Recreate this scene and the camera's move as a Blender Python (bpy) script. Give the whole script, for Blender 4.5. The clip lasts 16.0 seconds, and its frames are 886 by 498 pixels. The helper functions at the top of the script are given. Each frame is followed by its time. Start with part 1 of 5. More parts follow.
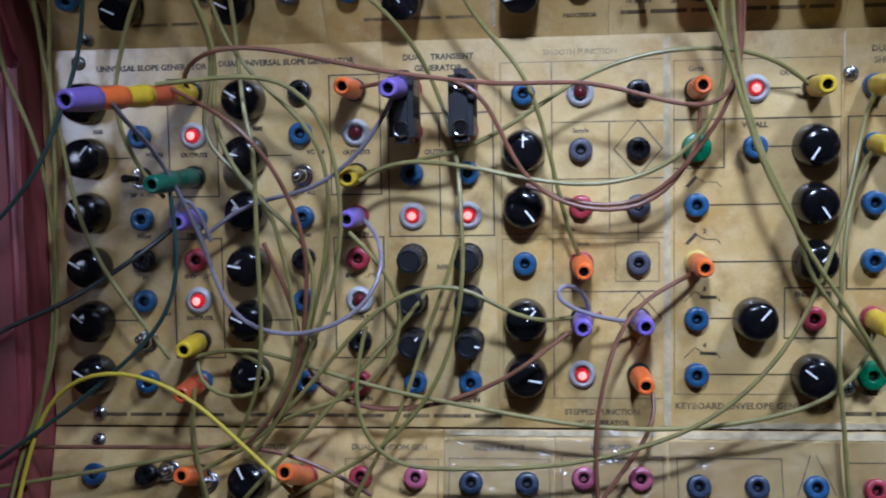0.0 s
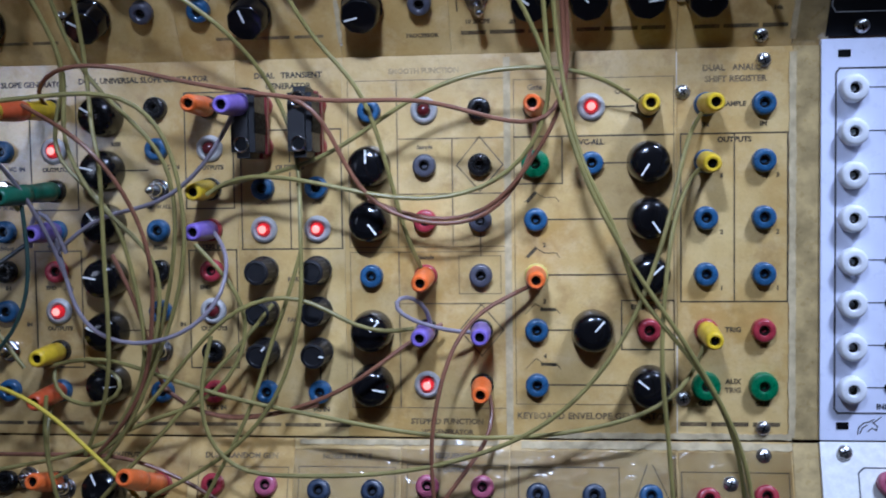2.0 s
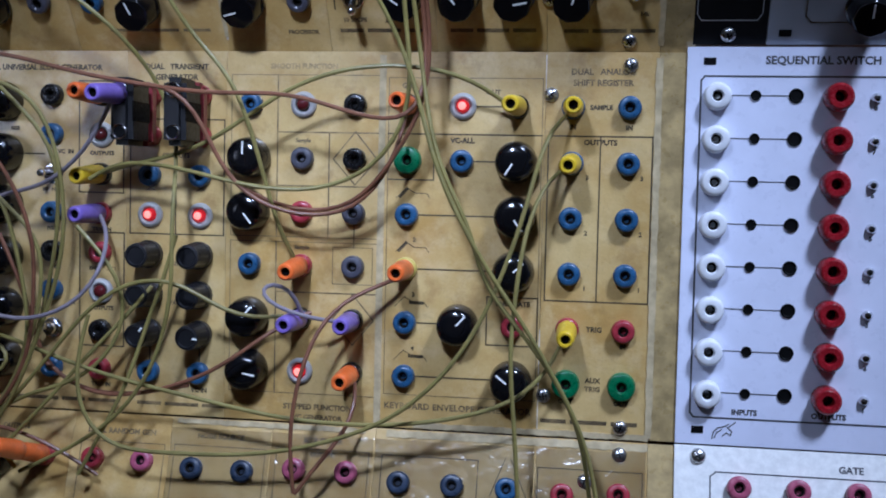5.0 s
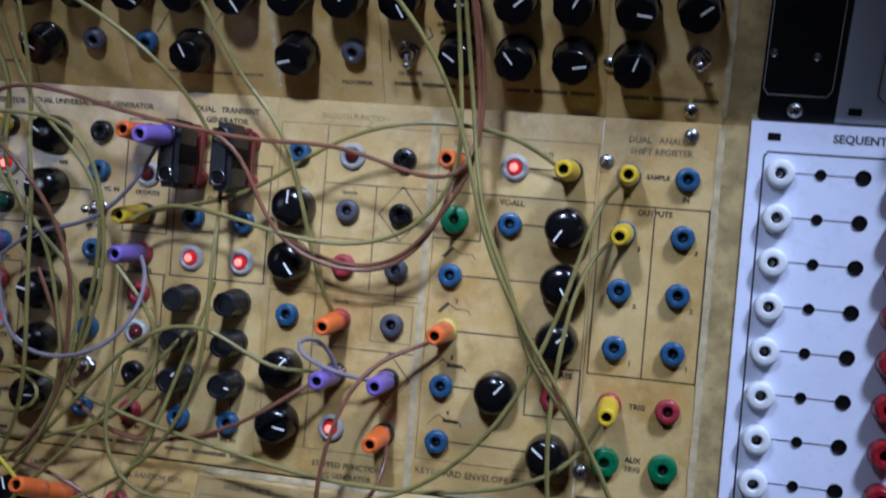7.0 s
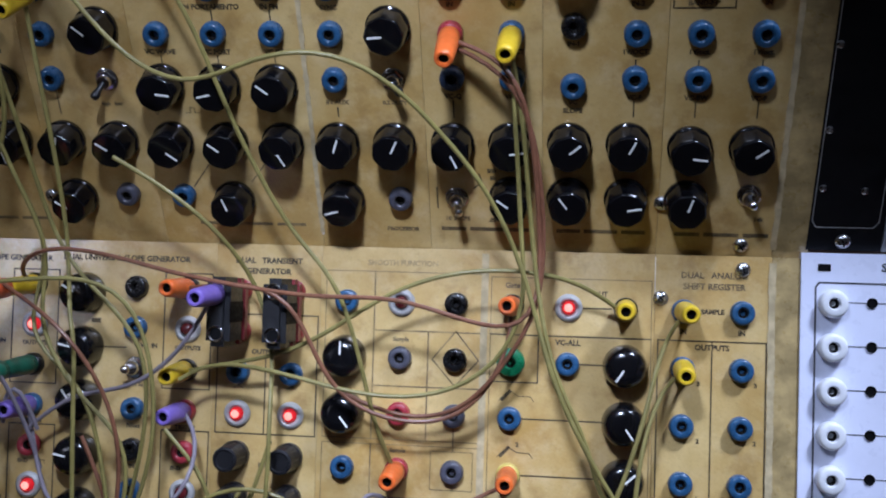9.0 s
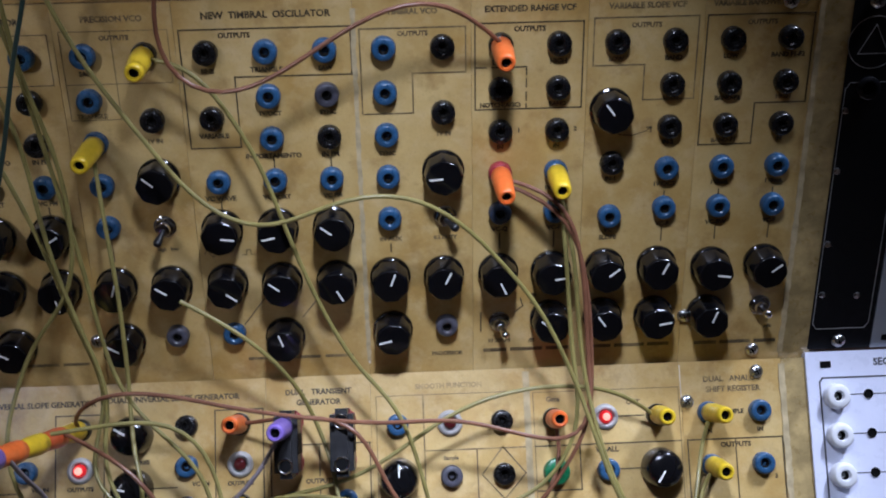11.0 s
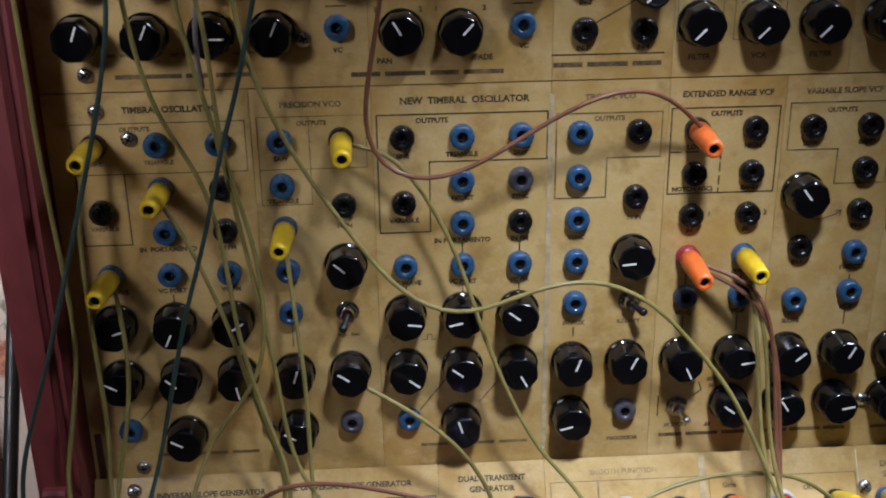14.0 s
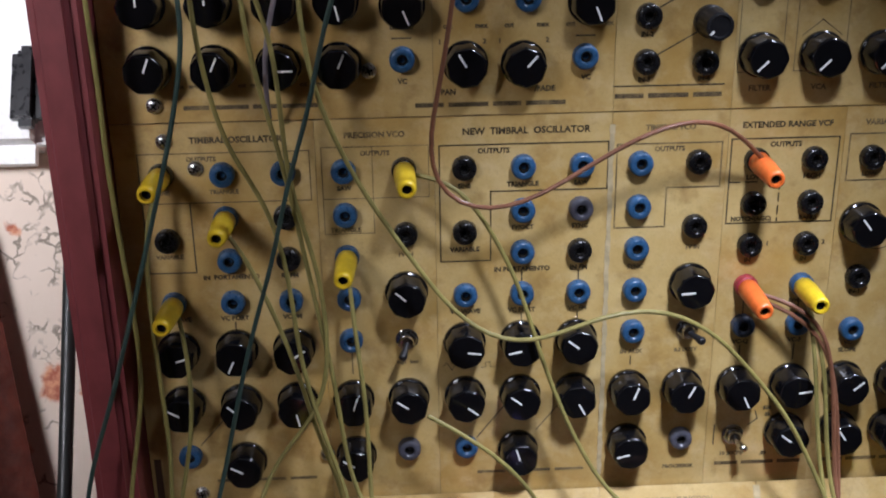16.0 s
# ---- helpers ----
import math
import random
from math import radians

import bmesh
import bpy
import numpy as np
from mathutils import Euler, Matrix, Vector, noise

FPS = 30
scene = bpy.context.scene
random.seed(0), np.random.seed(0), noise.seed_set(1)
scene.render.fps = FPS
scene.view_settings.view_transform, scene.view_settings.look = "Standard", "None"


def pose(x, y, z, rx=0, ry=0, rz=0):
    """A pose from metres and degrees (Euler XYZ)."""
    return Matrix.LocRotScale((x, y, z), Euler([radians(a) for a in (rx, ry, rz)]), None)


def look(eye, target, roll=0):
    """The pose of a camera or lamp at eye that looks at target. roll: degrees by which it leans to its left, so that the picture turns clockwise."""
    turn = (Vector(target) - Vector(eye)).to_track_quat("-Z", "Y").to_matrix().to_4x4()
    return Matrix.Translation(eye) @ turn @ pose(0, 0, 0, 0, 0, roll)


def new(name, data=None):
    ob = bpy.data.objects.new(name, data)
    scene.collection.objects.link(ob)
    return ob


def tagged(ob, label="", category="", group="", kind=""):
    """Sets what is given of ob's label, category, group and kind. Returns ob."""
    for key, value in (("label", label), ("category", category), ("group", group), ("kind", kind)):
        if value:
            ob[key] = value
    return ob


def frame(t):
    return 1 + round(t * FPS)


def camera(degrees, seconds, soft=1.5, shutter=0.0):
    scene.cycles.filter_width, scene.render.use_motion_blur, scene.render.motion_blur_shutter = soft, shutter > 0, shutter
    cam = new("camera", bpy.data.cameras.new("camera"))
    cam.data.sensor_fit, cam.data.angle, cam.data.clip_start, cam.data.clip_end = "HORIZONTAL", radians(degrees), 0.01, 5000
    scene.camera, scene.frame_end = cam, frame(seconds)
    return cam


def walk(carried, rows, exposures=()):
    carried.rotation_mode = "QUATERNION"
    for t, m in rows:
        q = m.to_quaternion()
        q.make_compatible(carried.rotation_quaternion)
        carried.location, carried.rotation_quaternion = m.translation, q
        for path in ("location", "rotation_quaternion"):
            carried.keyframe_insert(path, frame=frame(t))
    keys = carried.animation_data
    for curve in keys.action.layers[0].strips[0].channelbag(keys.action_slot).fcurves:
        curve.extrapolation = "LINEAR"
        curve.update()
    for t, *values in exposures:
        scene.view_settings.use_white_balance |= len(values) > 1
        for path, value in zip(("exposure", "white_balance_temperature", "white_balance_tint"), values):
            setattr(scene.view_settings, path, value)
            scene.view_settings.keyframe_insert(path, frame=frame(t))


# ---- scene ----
cam = camera(44.0, 16.0, 1.9, 0.5)
PATH = [
    (0, (0.025, -0.492, 1.232), (-0.173, 1.492, 1.081), -1.0),
    (0.5, (0.044, -0.493, 1.235), (-0.158, 1.49, 1.079), -0.9),
    (1, (0.064, -0.499, 1.224), (-0.124, 1.489, 1.114), -1.0),
    (1.5, (0.08, -0.499, 1.227), (-0.112, 1.488, 1.112), -1.1),
    (2, (0.098, -0.499, 1.227), (-0.107, 1.487, 1.119), -0.8),
    (2.5, (0.114, -0.5, 1.227), (-0.094, 1.487, 1.127), -0.2),
    (3, (0.133, -0.5, 1.229), (-0.085, 1.486, 1.127), 0.2),
    (3.5, (0.152, -0.503, 1.229), (-0.091, 1.479, 1.122), 0.5),
    (4, (0.167, -0.509, 1.225), (-0.104, 1.47, 1.128), 0.8),
    (6.3, (0.192, -0.481, 1.225), (-0.167, 1.482, 1.096), 2.6),
    (6.5, (0.19, -0.479, 1.224), (-0.182, 1.483, 1.112), 3.1),
    (7, (0.186, -0.486, 1.237), (-0.22, 1.472, 1.186), 4.7),
    (7.5, (0.172, -0.493, 1.242), (-0.178, 1.476, 1.26), 3.4),
    (8, (0.145, -0.496, 1.255), (-0.158, 1.48, 1.317), 2.5),
    (8.5, (0.137, -0.493, 1.266), (-0.152, 1.485, 1.319), 1.7),
    (9, (0.121, -0.494, 1.271), (-0.136, 1.488, 1.341), 1.7),
    (9.5, (0.102, -0.497, 1.271), (-0.1, 1.489, 1.386), 0.3),
    (10, (0.078, -0.506, 1.273), (-0.021, 1.483, 1.454), -1.1),
    (10.2, (0.067, -0.516, 1.272), (-0.001, 1.472, 1.483), -1.0),
    (12.3, (-0.031, -0.542, 1.287), (0.201, 1.424, 1.572), -5.4),
    (12.5, (-0.031, -0.54, 1.284), (0.172, 1.428, 1.582), -5.1),
    (13, (-0.043, -0.531, 1.288), (0.102, 1.438, 1.611), -4.1),
    (13.5, (-0.06, -0.529, 1.292), (0.066, 1.438, 1.636), -3.1),
    (14, (-0.072, -0.528, 1.295), (0.032, 1.436, 1.656), -2.5),
    (14.5, (-0.077, -0.53, 1.294), (0.02, 1.436, 1.652), -2.3),
    (15, (-0.08, -0.533, 1.291), (0.005, 1.43, 1.665), -2.4),
    (15.5, (-0.086, -0.531, 1.295), (-0.011, 1.432, 1.672), -2.0),
    (16, (-0.092, -0.532, 1.298), (-0.014, 1.426, 1.699), -2.2),
]
EXPOSURES = [(0, -0.18, 4850, 17), (4, -0.35, 4900, 16), (6.5, -0.5, 4950, 16), (8, -0.35, 5050, 17), (9, -0.2, 5200, 17), (10.2, -0.1, 5350, 18), (12.5, 0.0, 5600, 18), (14.5, 0.13, 5800, 17), (16, 0.33, 5750, 17)]
walk(cam, [(t, look(eye, target, roll)) for t, eye, target, roll in PATH], EXPOSURES)

# ---- light ----
world = bpy.data.worlds.new("room_world")
scene.world = world
world.use_nodes = True
world.node_tree.nodes["Background"].inputs[0].default_value = (0.76, 0.61, 0.48, 1)
world.node_tree.nodes["Background"].inputs[1].default_value = 0.3


def area_lamp(name, eye, target, size, power, colour):
    data = bpy.data.lights.new(name, "AREA")
    data.shape, data.size, data.energy, data.color = "DISK", size, power, colour
    ob = new(name, data)
    ob.matrix_world = look(eye, target)
    return ob


area_lamp("desk_lamp", (0.045, -0.50, 1.56), (0.03, 0.0, 1.215), 0.06, 0.345, (0.95, 0.97, 1.0)).data.spread = radians(51)
# added fill from high on the right, no fixture; lifts the silver modules
area_lamp("ceiling_lamp", (0.80, -0.75, 2.45), (0.26, 0.0, 1.10), 0.25, 3.0, (0.95, 0.97, 1.0)).data.spread = radians(56)
# added fill on the left with no window behind it; brightens wall and upper panels
area_lamp("window_light", (-0.88, -1.20, 1.45), (-0.51, 0.08, 1.745), 0.5, 2.8, (1.0, 0.95, 0.89)).data.spread = radians(48)

# ---- frames of the two rows of panels: x right, y up the panel, z out of it ----
LEAN = radians(32)
LOWER = Matrix(((1, 0, 0, 0), (0, 0, -1, 0.0045), (0, 1, 0, 1.289), (0, 0, 0, 1)))
UPPER = Matrix(((1, 0, 0, 0), (0, -math.sin(LEAN), -math.cos(LEAN), 0.0070),
                (0, math.cos(LEAN), -math.sin(LEAN), 1.2902), (0, 0, 0, 1)))
TIP = radians(18)                             # the bottom row comes forward from its top edge
BOTTOM = LOWER @ Matrix.Translation((0, -0.1778, 0)) @ Matrix.Rotation(-TIP, 4, "X") @ Matrix.Translation((0, 0.1778, 0))
INCH = 0.0254
MM = 0.001


def col(c):
    return (c - 7.5) * INCH


# ---- materials ----
def nodes_of(name):
    m = bpy.data.materials.new(name)
    m.use_nodes = True
    t = m.node_tree
    return m, t, t.nodes["Principled BSDF"]


def add(t, kind, **inputs):
    n = t.nodes.new(kind)
    for k, v in inputs.items():
        n.inputs[k.replace("_", " ")].default_value = v
    return n


def noise_of(t, scale, detail=4.0, rough=0.6, where="Object"):
    co = t.nodes.new("ShaderNodeTexCoord")
    n = add(t, "ShaderNodeTexNoise", Scale=scale, Detail=detail, Roughness=rough)
    t.links.new(co.outputs[where], n.inputs["Vector"])
    return n.outputs["Fac"]


def ramp(t, fac, stops):
    r = t.nodes.new("ShaderNodeValToRGB")
    while len(r.color_ramp.elements) < len(stops):
        r.color_ramp.elements.new(0.5)
    for e, (p, c) in zip(r.color_ramp.elements, stops):
        e.position, e.color = p, (*c, 1) if len(c) == 3 else c
    t.links.new(fac, r.inputs[0])
    return r.outputs[0]


def mix(t, fac, a, b, kind="MIX"):
    m = t.nodes.new("ShaderNodeMix")
    m.data_type, m.blend_type = "RGBA", kind
    for socket, value in ((m.inputs["Factor"], fac), (m.inputs["A"], a), (m.inputs["B"], b)):
        if isinstance(value, (int, float)):
            socket.default_value = value
        elif isinstance(value, tuple):
            socket.default_value = (*value, 1)
        else:
            t.links.new(value, socket)
    return m.outputs["Result"]


def bump(t, bsdf, height, strength, distance):
    b = add(t, "ShaderNodeBump", Strength=strength, Distance=distance)
    t.links.new(height, b.inputs["Height"])
    t.links.new(b.outputs[0], bsdf.inputs["Normal"])


def plastic(name, colour, rough=0.35, dirt=0.35, coat=0.0, scale=260):
    m, t, b = nodes_of(name)
    dark = tuple(c * (1 - dirt) for c in colour)
    spots = ramp(t, noise_of(t, scale), [(0.38, (0, 0, 0)), (0.66, (1, 1, 1))])
    t.links.new(mix(t, spots, dark, colour), b.inputs["Base Color"])
    r = ramp(t, noise_of(t, scale * 2.5), [(0.3, (rough * 0.75,) * 3), (0.7, (min(1, rough * 1.35),) * 3)])
    t.links.new(r, b.inputs["Roughness"])
    b.inputs["Coat Weight"].default_value = coat
    bump(t, b, noise_of(t, scale * 6), 0.08, 0.0004)
    return m


def metal(name, colour, rough=0.3):
    m, t, b = nodes_of(name)
    b.inputs["Metallic"].default_value = 1
    t.links.new(mix(t, noise_of(t, 400), tuple(c * 0.7 for c in colour), colour), b.inputs["Base Color"])
    t.links.new(ramp(t, noise_of(t, 900), [(0.3, (rough * 0.7,) * 3), (0.7, (rough * 1.4,) * 3)]), b.inputs["Roughness"])
    return m


def aged_panel():
    """Yellowed printed film on a metal plate: warm blotches, pale scuffs, brown stains, faint wrinkles."""
    m, t, b = nodes_of("aged_panel")
    co = t.nodes.new("ShaderNodeTexCoord")
    info = t.nodes.new("ShaderNodeObjectInfo")
    off = t.nodes.new("ShaderNodeVectorMath")
    off.operation = "MULTIPLY_ADD"
    off.inputs[1].default_value = (1, 1, 1)
    t.links.new(co.outputs["Object"], off.inputs[0])
    t.links.new(info.outputs["Random"], off.inputs[2])

    def field(scale, detail=5, rough=0.6):
        n = add(t, "ShaderNodeTexNoise", Scale=scale, Detail=detail, Roughness=rough)
        t.links.new(off.outputs[0], n.inputs["Vector"])
        return n.outputs["Fac"]

    base = mix(t, ramp(t, field(26), [(0.34, (0, 0, 0)), (0.66, (1, 1, 1))]), (0.45, 0.285, 0.078), (0.63, 0.465, 0.188))
    base = mix(t, ramp(t, field(75, 6, 0.7), [(0.50, (0, 0, 0)), (0.72, (0.5, 0.5, 0.5))]), base, (0.68, 0.54, 0.29))
    base = mix(t, ramp(t, field(48, 6, 0.65), [(0.55, (0, 0, 0)), (0.73, (0.72, 0.72, 0.72))]), base, (0.29, 0.165, 0.045))
    base = mix(t, ramp(t, field(900, 3), [(0.55, (0, 0, 0)), (0.8, (0.35, 0.35, 0.35))]), base, (0.30, 0.2, 0.09))
    t.links.new(base, b.inputs["Base Color"])
    t.links.new(ramp(t, field(60), [(0.3, (0.28,) * 3), (0.7, (0.5,) * 3)]), b.inputs["Roughness"])
    b.inputs["Coat Weight"].default_value = 0.6
    b.inputs["Coat Roughness"].default_value = 0.2
    bump(t, b, field(110, 6, 0.6), 0.45, 0.0012)
    return m


def wood_paint(name, light, dark):
    m, t, b = nodes_of(name)
    co = t.nodes.new("ShaderNodeTexCoord")
    mp = add(t, "ShaderNodeMapping")
    mp.inputs["Scale"].default_value = (60, 60, 5)
    t.links.new(co.outputs["Object"], mp.inputs[0])
    n = add(t, "ShaderNodeTexNoise", Scale=2.0, Detail=6.0)
    t.links.new(mp.outputs[0], n.inputs["Vector"])
    c = mix(t, n.outputs["Fac"], dark, light)
    c = mix(t, ramp(t, noise_of(t, 40), [(0.55, (0, 0, 0)), (0.8, (0.5, 0.5, 0.5))]), c, tuple(x * 0.6 for x in dark))
    t.links.new(c, b.inputs["Base Color"])
    b.inputs["Roughness"].default_value = 0.5
    bump(t, b, n.outputs["Fac"], 0.3, 0.0006)
    return m


def wallpaper():
    m, t, b = nodes_of("floral_wallpaper")
    co = t.nodes.new("ShaderNodeTexCoord")
    v = add(t, "ShaderNodeTexVoronoi", Scale=22.0, Randomness=0.8)
    w = add(t, "ShaderNodeTexNoise", Scale=70.0, Detail=3.0)
    t.links.new(co.outputs["Object"], w.inputs["Vector"])
    add2 = t.nodes.new("ShaderNodeVectorMath")
    add2.operation = "MULTIPLY_ADD"
    add2.inputs[1].default_value = (0.03, 0.03, 0.03)
    t.links.new(w.outputs["Color"], add2.inputs[0])
    t.links.new(co.outputs["Object"], add2.inputs[2])
    t.links.new(add2.outputs[0], v.inputs["Vector"])
    petals = ramp(t, v.outputs["Distance"], [(0.20, (1, 1, 1)), (0.29, (0, 0, 0))])
    sprig = add(t, "ShaderNodeTexVoronoi", Scale=60.0)
    sprig.feature = "DISTANCE_TO_EDGE"
    t.links.new(add2.outputs[0], sprig.inputs["Vector"])
    stems = ramp(t, sprig.outputs["Distance"], [(0.03, (1, 1, 1)), (0.08, (0, 0, 0))])
    where = ramp(t, noise_of(t, 34, 3), [(0.50, (0, 0, 0)), (0.58, (1, 1, 1))])
    ground = mix(t, noise_of(t, 30), (0.60, 0.50, 0.40), (0.70, 0.60, 0.49))
    tint = mix(t, ramp(t, noise_of(t, 190), [(0.4, (0, 0, 0)), (0.6, (1, 1, 1))]), (0.36, 0.10, 0.05), (0.60, 0.27, 0.14))
    c = mix(t, mix(t, where, (0, 0, 0), stems), ground, (0.24, 0.20, 0.15))
    t.links.new(mix(t, petals, c, tint), b.inputs["Base Color"])
    b.inputs["Roughness"].default_value = 0.7
    bump(t, b, noise_of(t, 300), 0.2, 0.001)
    return m


def worn_ink(name, ink, gone, amount):
    """Printing that has rubbed away in patches down to the yellowed film."""
    m, t, b = nodes_of(name)
    bare = (0.5, 0.37, 0.16)
    big = ramp(t, noise_of(t, 95, 5, 0.7), [(amount, (0, 0, 0)), (amount + 0.16, (1, 1, 1))])
    fine = ramp(t, noise_of(t, 1300, 2), [(0.35, (0, 0, 0)), (0.6, (1, 1, 1))])
    c = mix(t, big, ink, gone)
    c = mix(t, mix(t, 0.22, (0, 0, 0), fine), c, bare)
    t.links.new(c, b.inputs["Base Color"])
    b.inputs["Roughness"].default_value = 0.45
    return m


PANEL = aged_panel()
BLACK = plastic("black_bakelite", (0.005, 0.005, 0.006), 0.13, 0.3)
BLACK.node_tree.nodes["Principled BSDF"].inputs["Specular IOR Level"].default_value = 0.55
KNOBSIDE = plastic("black_plastic", (0.008, 0.008, 0.010), 0.4, 0.3)
WHITE = plastic("white_paint", (0.85, 0.85, 0.82), 0.5, 0.15)
INK = worn_ink("printed_ink", (0.014, 0.011, 0.009), (0.14, 0.10, 0.05), 0.56)
FADED = worn_ink("faded_ink", (0.085, 0.06, 0.032), (0.30, 0.215, 0.09), 0.47)
GHOST = worn_ink("ghost_ink", (0.24, 0.17, 0.075), (0.42, 0.30, 0.12), 0.40)
GREYINK = plastic("grey_ink", (0.07, 0.07, 0.085), 0.5, 0.3)
BARINK = worn_ink("worn_ink", (0.045, 0.032, 0.02), (0.22, 0.155, 0.07), 0.50)
HOLE = plastic("dark_bore", (0.003, 0.003, 0.0035), 0.6, 0.2)
BORE = metal("brass_bore", (0.04, 0.037, 0.033), 0.75)
CHROME = metal("chrome", (0.75, 0.75, 0.77), 0.16)
STEEL = metal("screw_steel", (0.62, 0.62, 0.62), 0.28)
JACK = {
    "blue": plastic("blue_plastic", (0.033, 0.10, 0.215), 0.3, 0.3),
    "black": plastic("jack_black", (0.007, 0.007, 0.008), 0.28, 0.3),
    "red": plastic("red_plastic", (0.36, 0.035, 0.05), 0.3, 0.3),
    "green": plastic("green_plastic", (0.015, 0.16, 0.06), 0.3, 0.3),
    "grey": plastic("grey_plastic", (0.085, 0.085, 0.11), 0.35, 0.3),
    "white": plastic("white_plastic", (0.8, 0.82, 0.86), 0.3, 0.1),
    "pink": plastic("pink_plastic", (0.42, 0.10, 0.17), 0.3, 0.3),
    "crimson": plastic("crimson_plastic", (0.30, 0.012, 0.02), 0.25, 0.3),
    "yellow": plastic("yellow_plastic", (0.62, 0.5, 0.12), 0.35, 0.2),
    "slate": plastic("slate_plastic", (0.035, 0.05, 0.085), 0.3, 0.3),
}
PLUG = {
    "yellow": plastic("plug_yellow", (0.72, 0.50, 0.012), 0.35, 0.22, scale=120),
    "orange": plastic("plug_orange", (0.80, 0.16, 0.025), 0.35, 0.22, scale=120),
    "purple": plastic("plug_purple", (0.20, 0.13, 0.46), 0.35, 0.22, scale=120),
    "green": plastic("plug_green", (0.015, 0.12, 0.07), 0.35, 0.22, scale=120),
    "rust": plastic("plug_rust", (0.52, 0.09, 0.025), 0.35, 0.25, scale=120),
    "black": plastic("plug_black", (0.006, 0.006, 0.008), 0.3, 0.22, scale=120),
    "maroon": plastic("plug_maroon", (0.22, 0.03, 0.035), 0.35, 0.25, scale=120),
}
CABLE = {
    "olive": plastic("olive_wire", (0.24, 0.205, 0.06), 0.4, 0.3, scale=90),
    "brown": plastic("brown_wire", (0.20, 0.085, 0.045), 0.36, 0.3, scale=90),
    "violet": plastic("violet_wire", (0.24, 0.21, 0.24), 0.38, 0.25, scale=90),
    "teal": plastic("teal_wire", (0.03, 0.06, 0.05), 0.38, 0.3, scale=90),
    "yellow": plastic("yellow_wire", (0.60, 0.46, 0.03), 0.38, 0.2, scale=90),
    "dark": plastic("dark_wire", (0.02, 0.024, 0.022), 0.4, 0.2, scale=90),
}
COLLAR = plastic("led_collar", (0.43, 0.42, 0.41), 0.4, 0.2)
MAROON = wood_paint("maroon_wood", (0.26, 0.055, 0.058), (0.125, 0.020, 0.022))
CLOTH = plastic("dark_red_cloth", (0.20, 0.045, 0.026), 0.85, 0.45, scale=70)
BROWN = wood_paint("brown_wood", (0.11, 0.055, 0.03), (0.05, 0.024, 0.014))
RAIL = plastic("taped_rail", (0.52, 0.39, 0.17), 0.3, 0.45, 0.6, scale=75)
SILVER = plastic("silver_panel", (0.74, 0.77, 0.93), 0.3, 0.06, scale=60)
BLACKPANEL = plastic("black_panel", (0.005, 0.005, 0.006), 0.5, 0.2, scale=60)
for dull, level in ((HOLE, 0.1), (BLACKPANEL, 0.2)):
    dull.node_tree.nodes["Principled BSDF"].inputs["Specular IOR Level"].default_value = level
WALL = wallpaper()
PLASTER = plastic("white_plaster", (0.72, 0.70, 0.66), 0.8, 0.1, scale=20)
FLOOR = wood_paint("floor_boards", (0.3, 0.19, 0.1), (0.18, 0.1, 0.05))


def glow(name, colour, strength):
    m, t, b = nodes_of(name)
    b.inputs["Base Color"].default_value = (0.5, 0.02, 0.02, 1)
    b.inputs["Roughness"].default_value = 0.2
    w = ramp(t, noise_of(t, 500), [(0.3, colour), (0.7, tuple(min(1, c * 1.3) for c in colour))])
    t.links.new(w, b.inputs["Emission Color"])
    b.inputs["Emission Strength"].default_value = strength
    return m


LIT = glow("lit_led", (1.0, 0.012, 0.015), 0.42)
HOT = glow("led_core", (1.0, 0.26, 0.17), 2.0)
UNLIT = plastic("unlit_led", (0.09, 0.012, 0.014), 0.12, 0.2)


# ---- mesh helpers ----
def mesh_of(bm, material, smooth=None):
    me = bpy.data.meshes.new("mesh")
    bm.normal_update()
    bm.to_mesh(me)
    bm.free()
    me.materials.append(material)
    if smooth is not None:
        me.polygons.foreach_set("use_smooth", [True] * len(me.polygons))
        me.set_sharp_from_angle(angle=radians(smooth))
    return me


def part(name, me, material, parent, m=None, label=""):
    if isinstance(me, bmesh.types.BMesh):
        me = mesh_of(me, material, 35)
    ob = new(name, me)
    ob.parent = parent
    if m is not None:
        ob.matrix_basis = m
    return tagged(ob, label=label)


def lathe(profile, n=24, flute=None, bm=None, cap=True):
    """A turned body from (radius, height) pairs; flute(angle, height) scales the radius."""
    bm = bm or bmesh.new()
    rings = []
    for r, z in profile:
        ring = []
        for i in range(n):
            a = 2 * math.pi * i / n
            s = flute(a, z) if flute else 1
            ring.append(bm.verts.new((r * s * math.cos(a), r * s * math.sin(a), z)))
        rings.append(ring)
    for a, b in zip(rings, rings[1:]):
        for i in range(n):
            bm.faces.new((a[i], a[(i + 1) % n], b[(i + 1) % n], b[i]))
    if cap:
        bm.faces.new(rings[-1])
    return bm


def box(bm, x0, x1, y0, y1, z0, z1, bevel=0.0):
    r = bmesh.ops.create_cube(bm, size=1, matrix=Matrix.Translation(((x0 + x1) / 2, (y0 + y1) / 2, (z0 + z1) / 2))
                              @ Matrix.Diagonal((x1 - x0, y1 - y0, z1 - z0, 1)))
    if bevel:
        edges = list({e for v in r["verts"] for e in v.link_edges})
        bmesh.ops.bevel(bm, geom=edges, offset=bevel, segments=2, affect="EDGES")
    return bm


def empty(name, m, label, category, group="", kind=""):
    ob = new(name)
    ob.empty_display_size = 0.01
    ob.matrix_world = m
    return tagged(ob, label, category, group, kind)


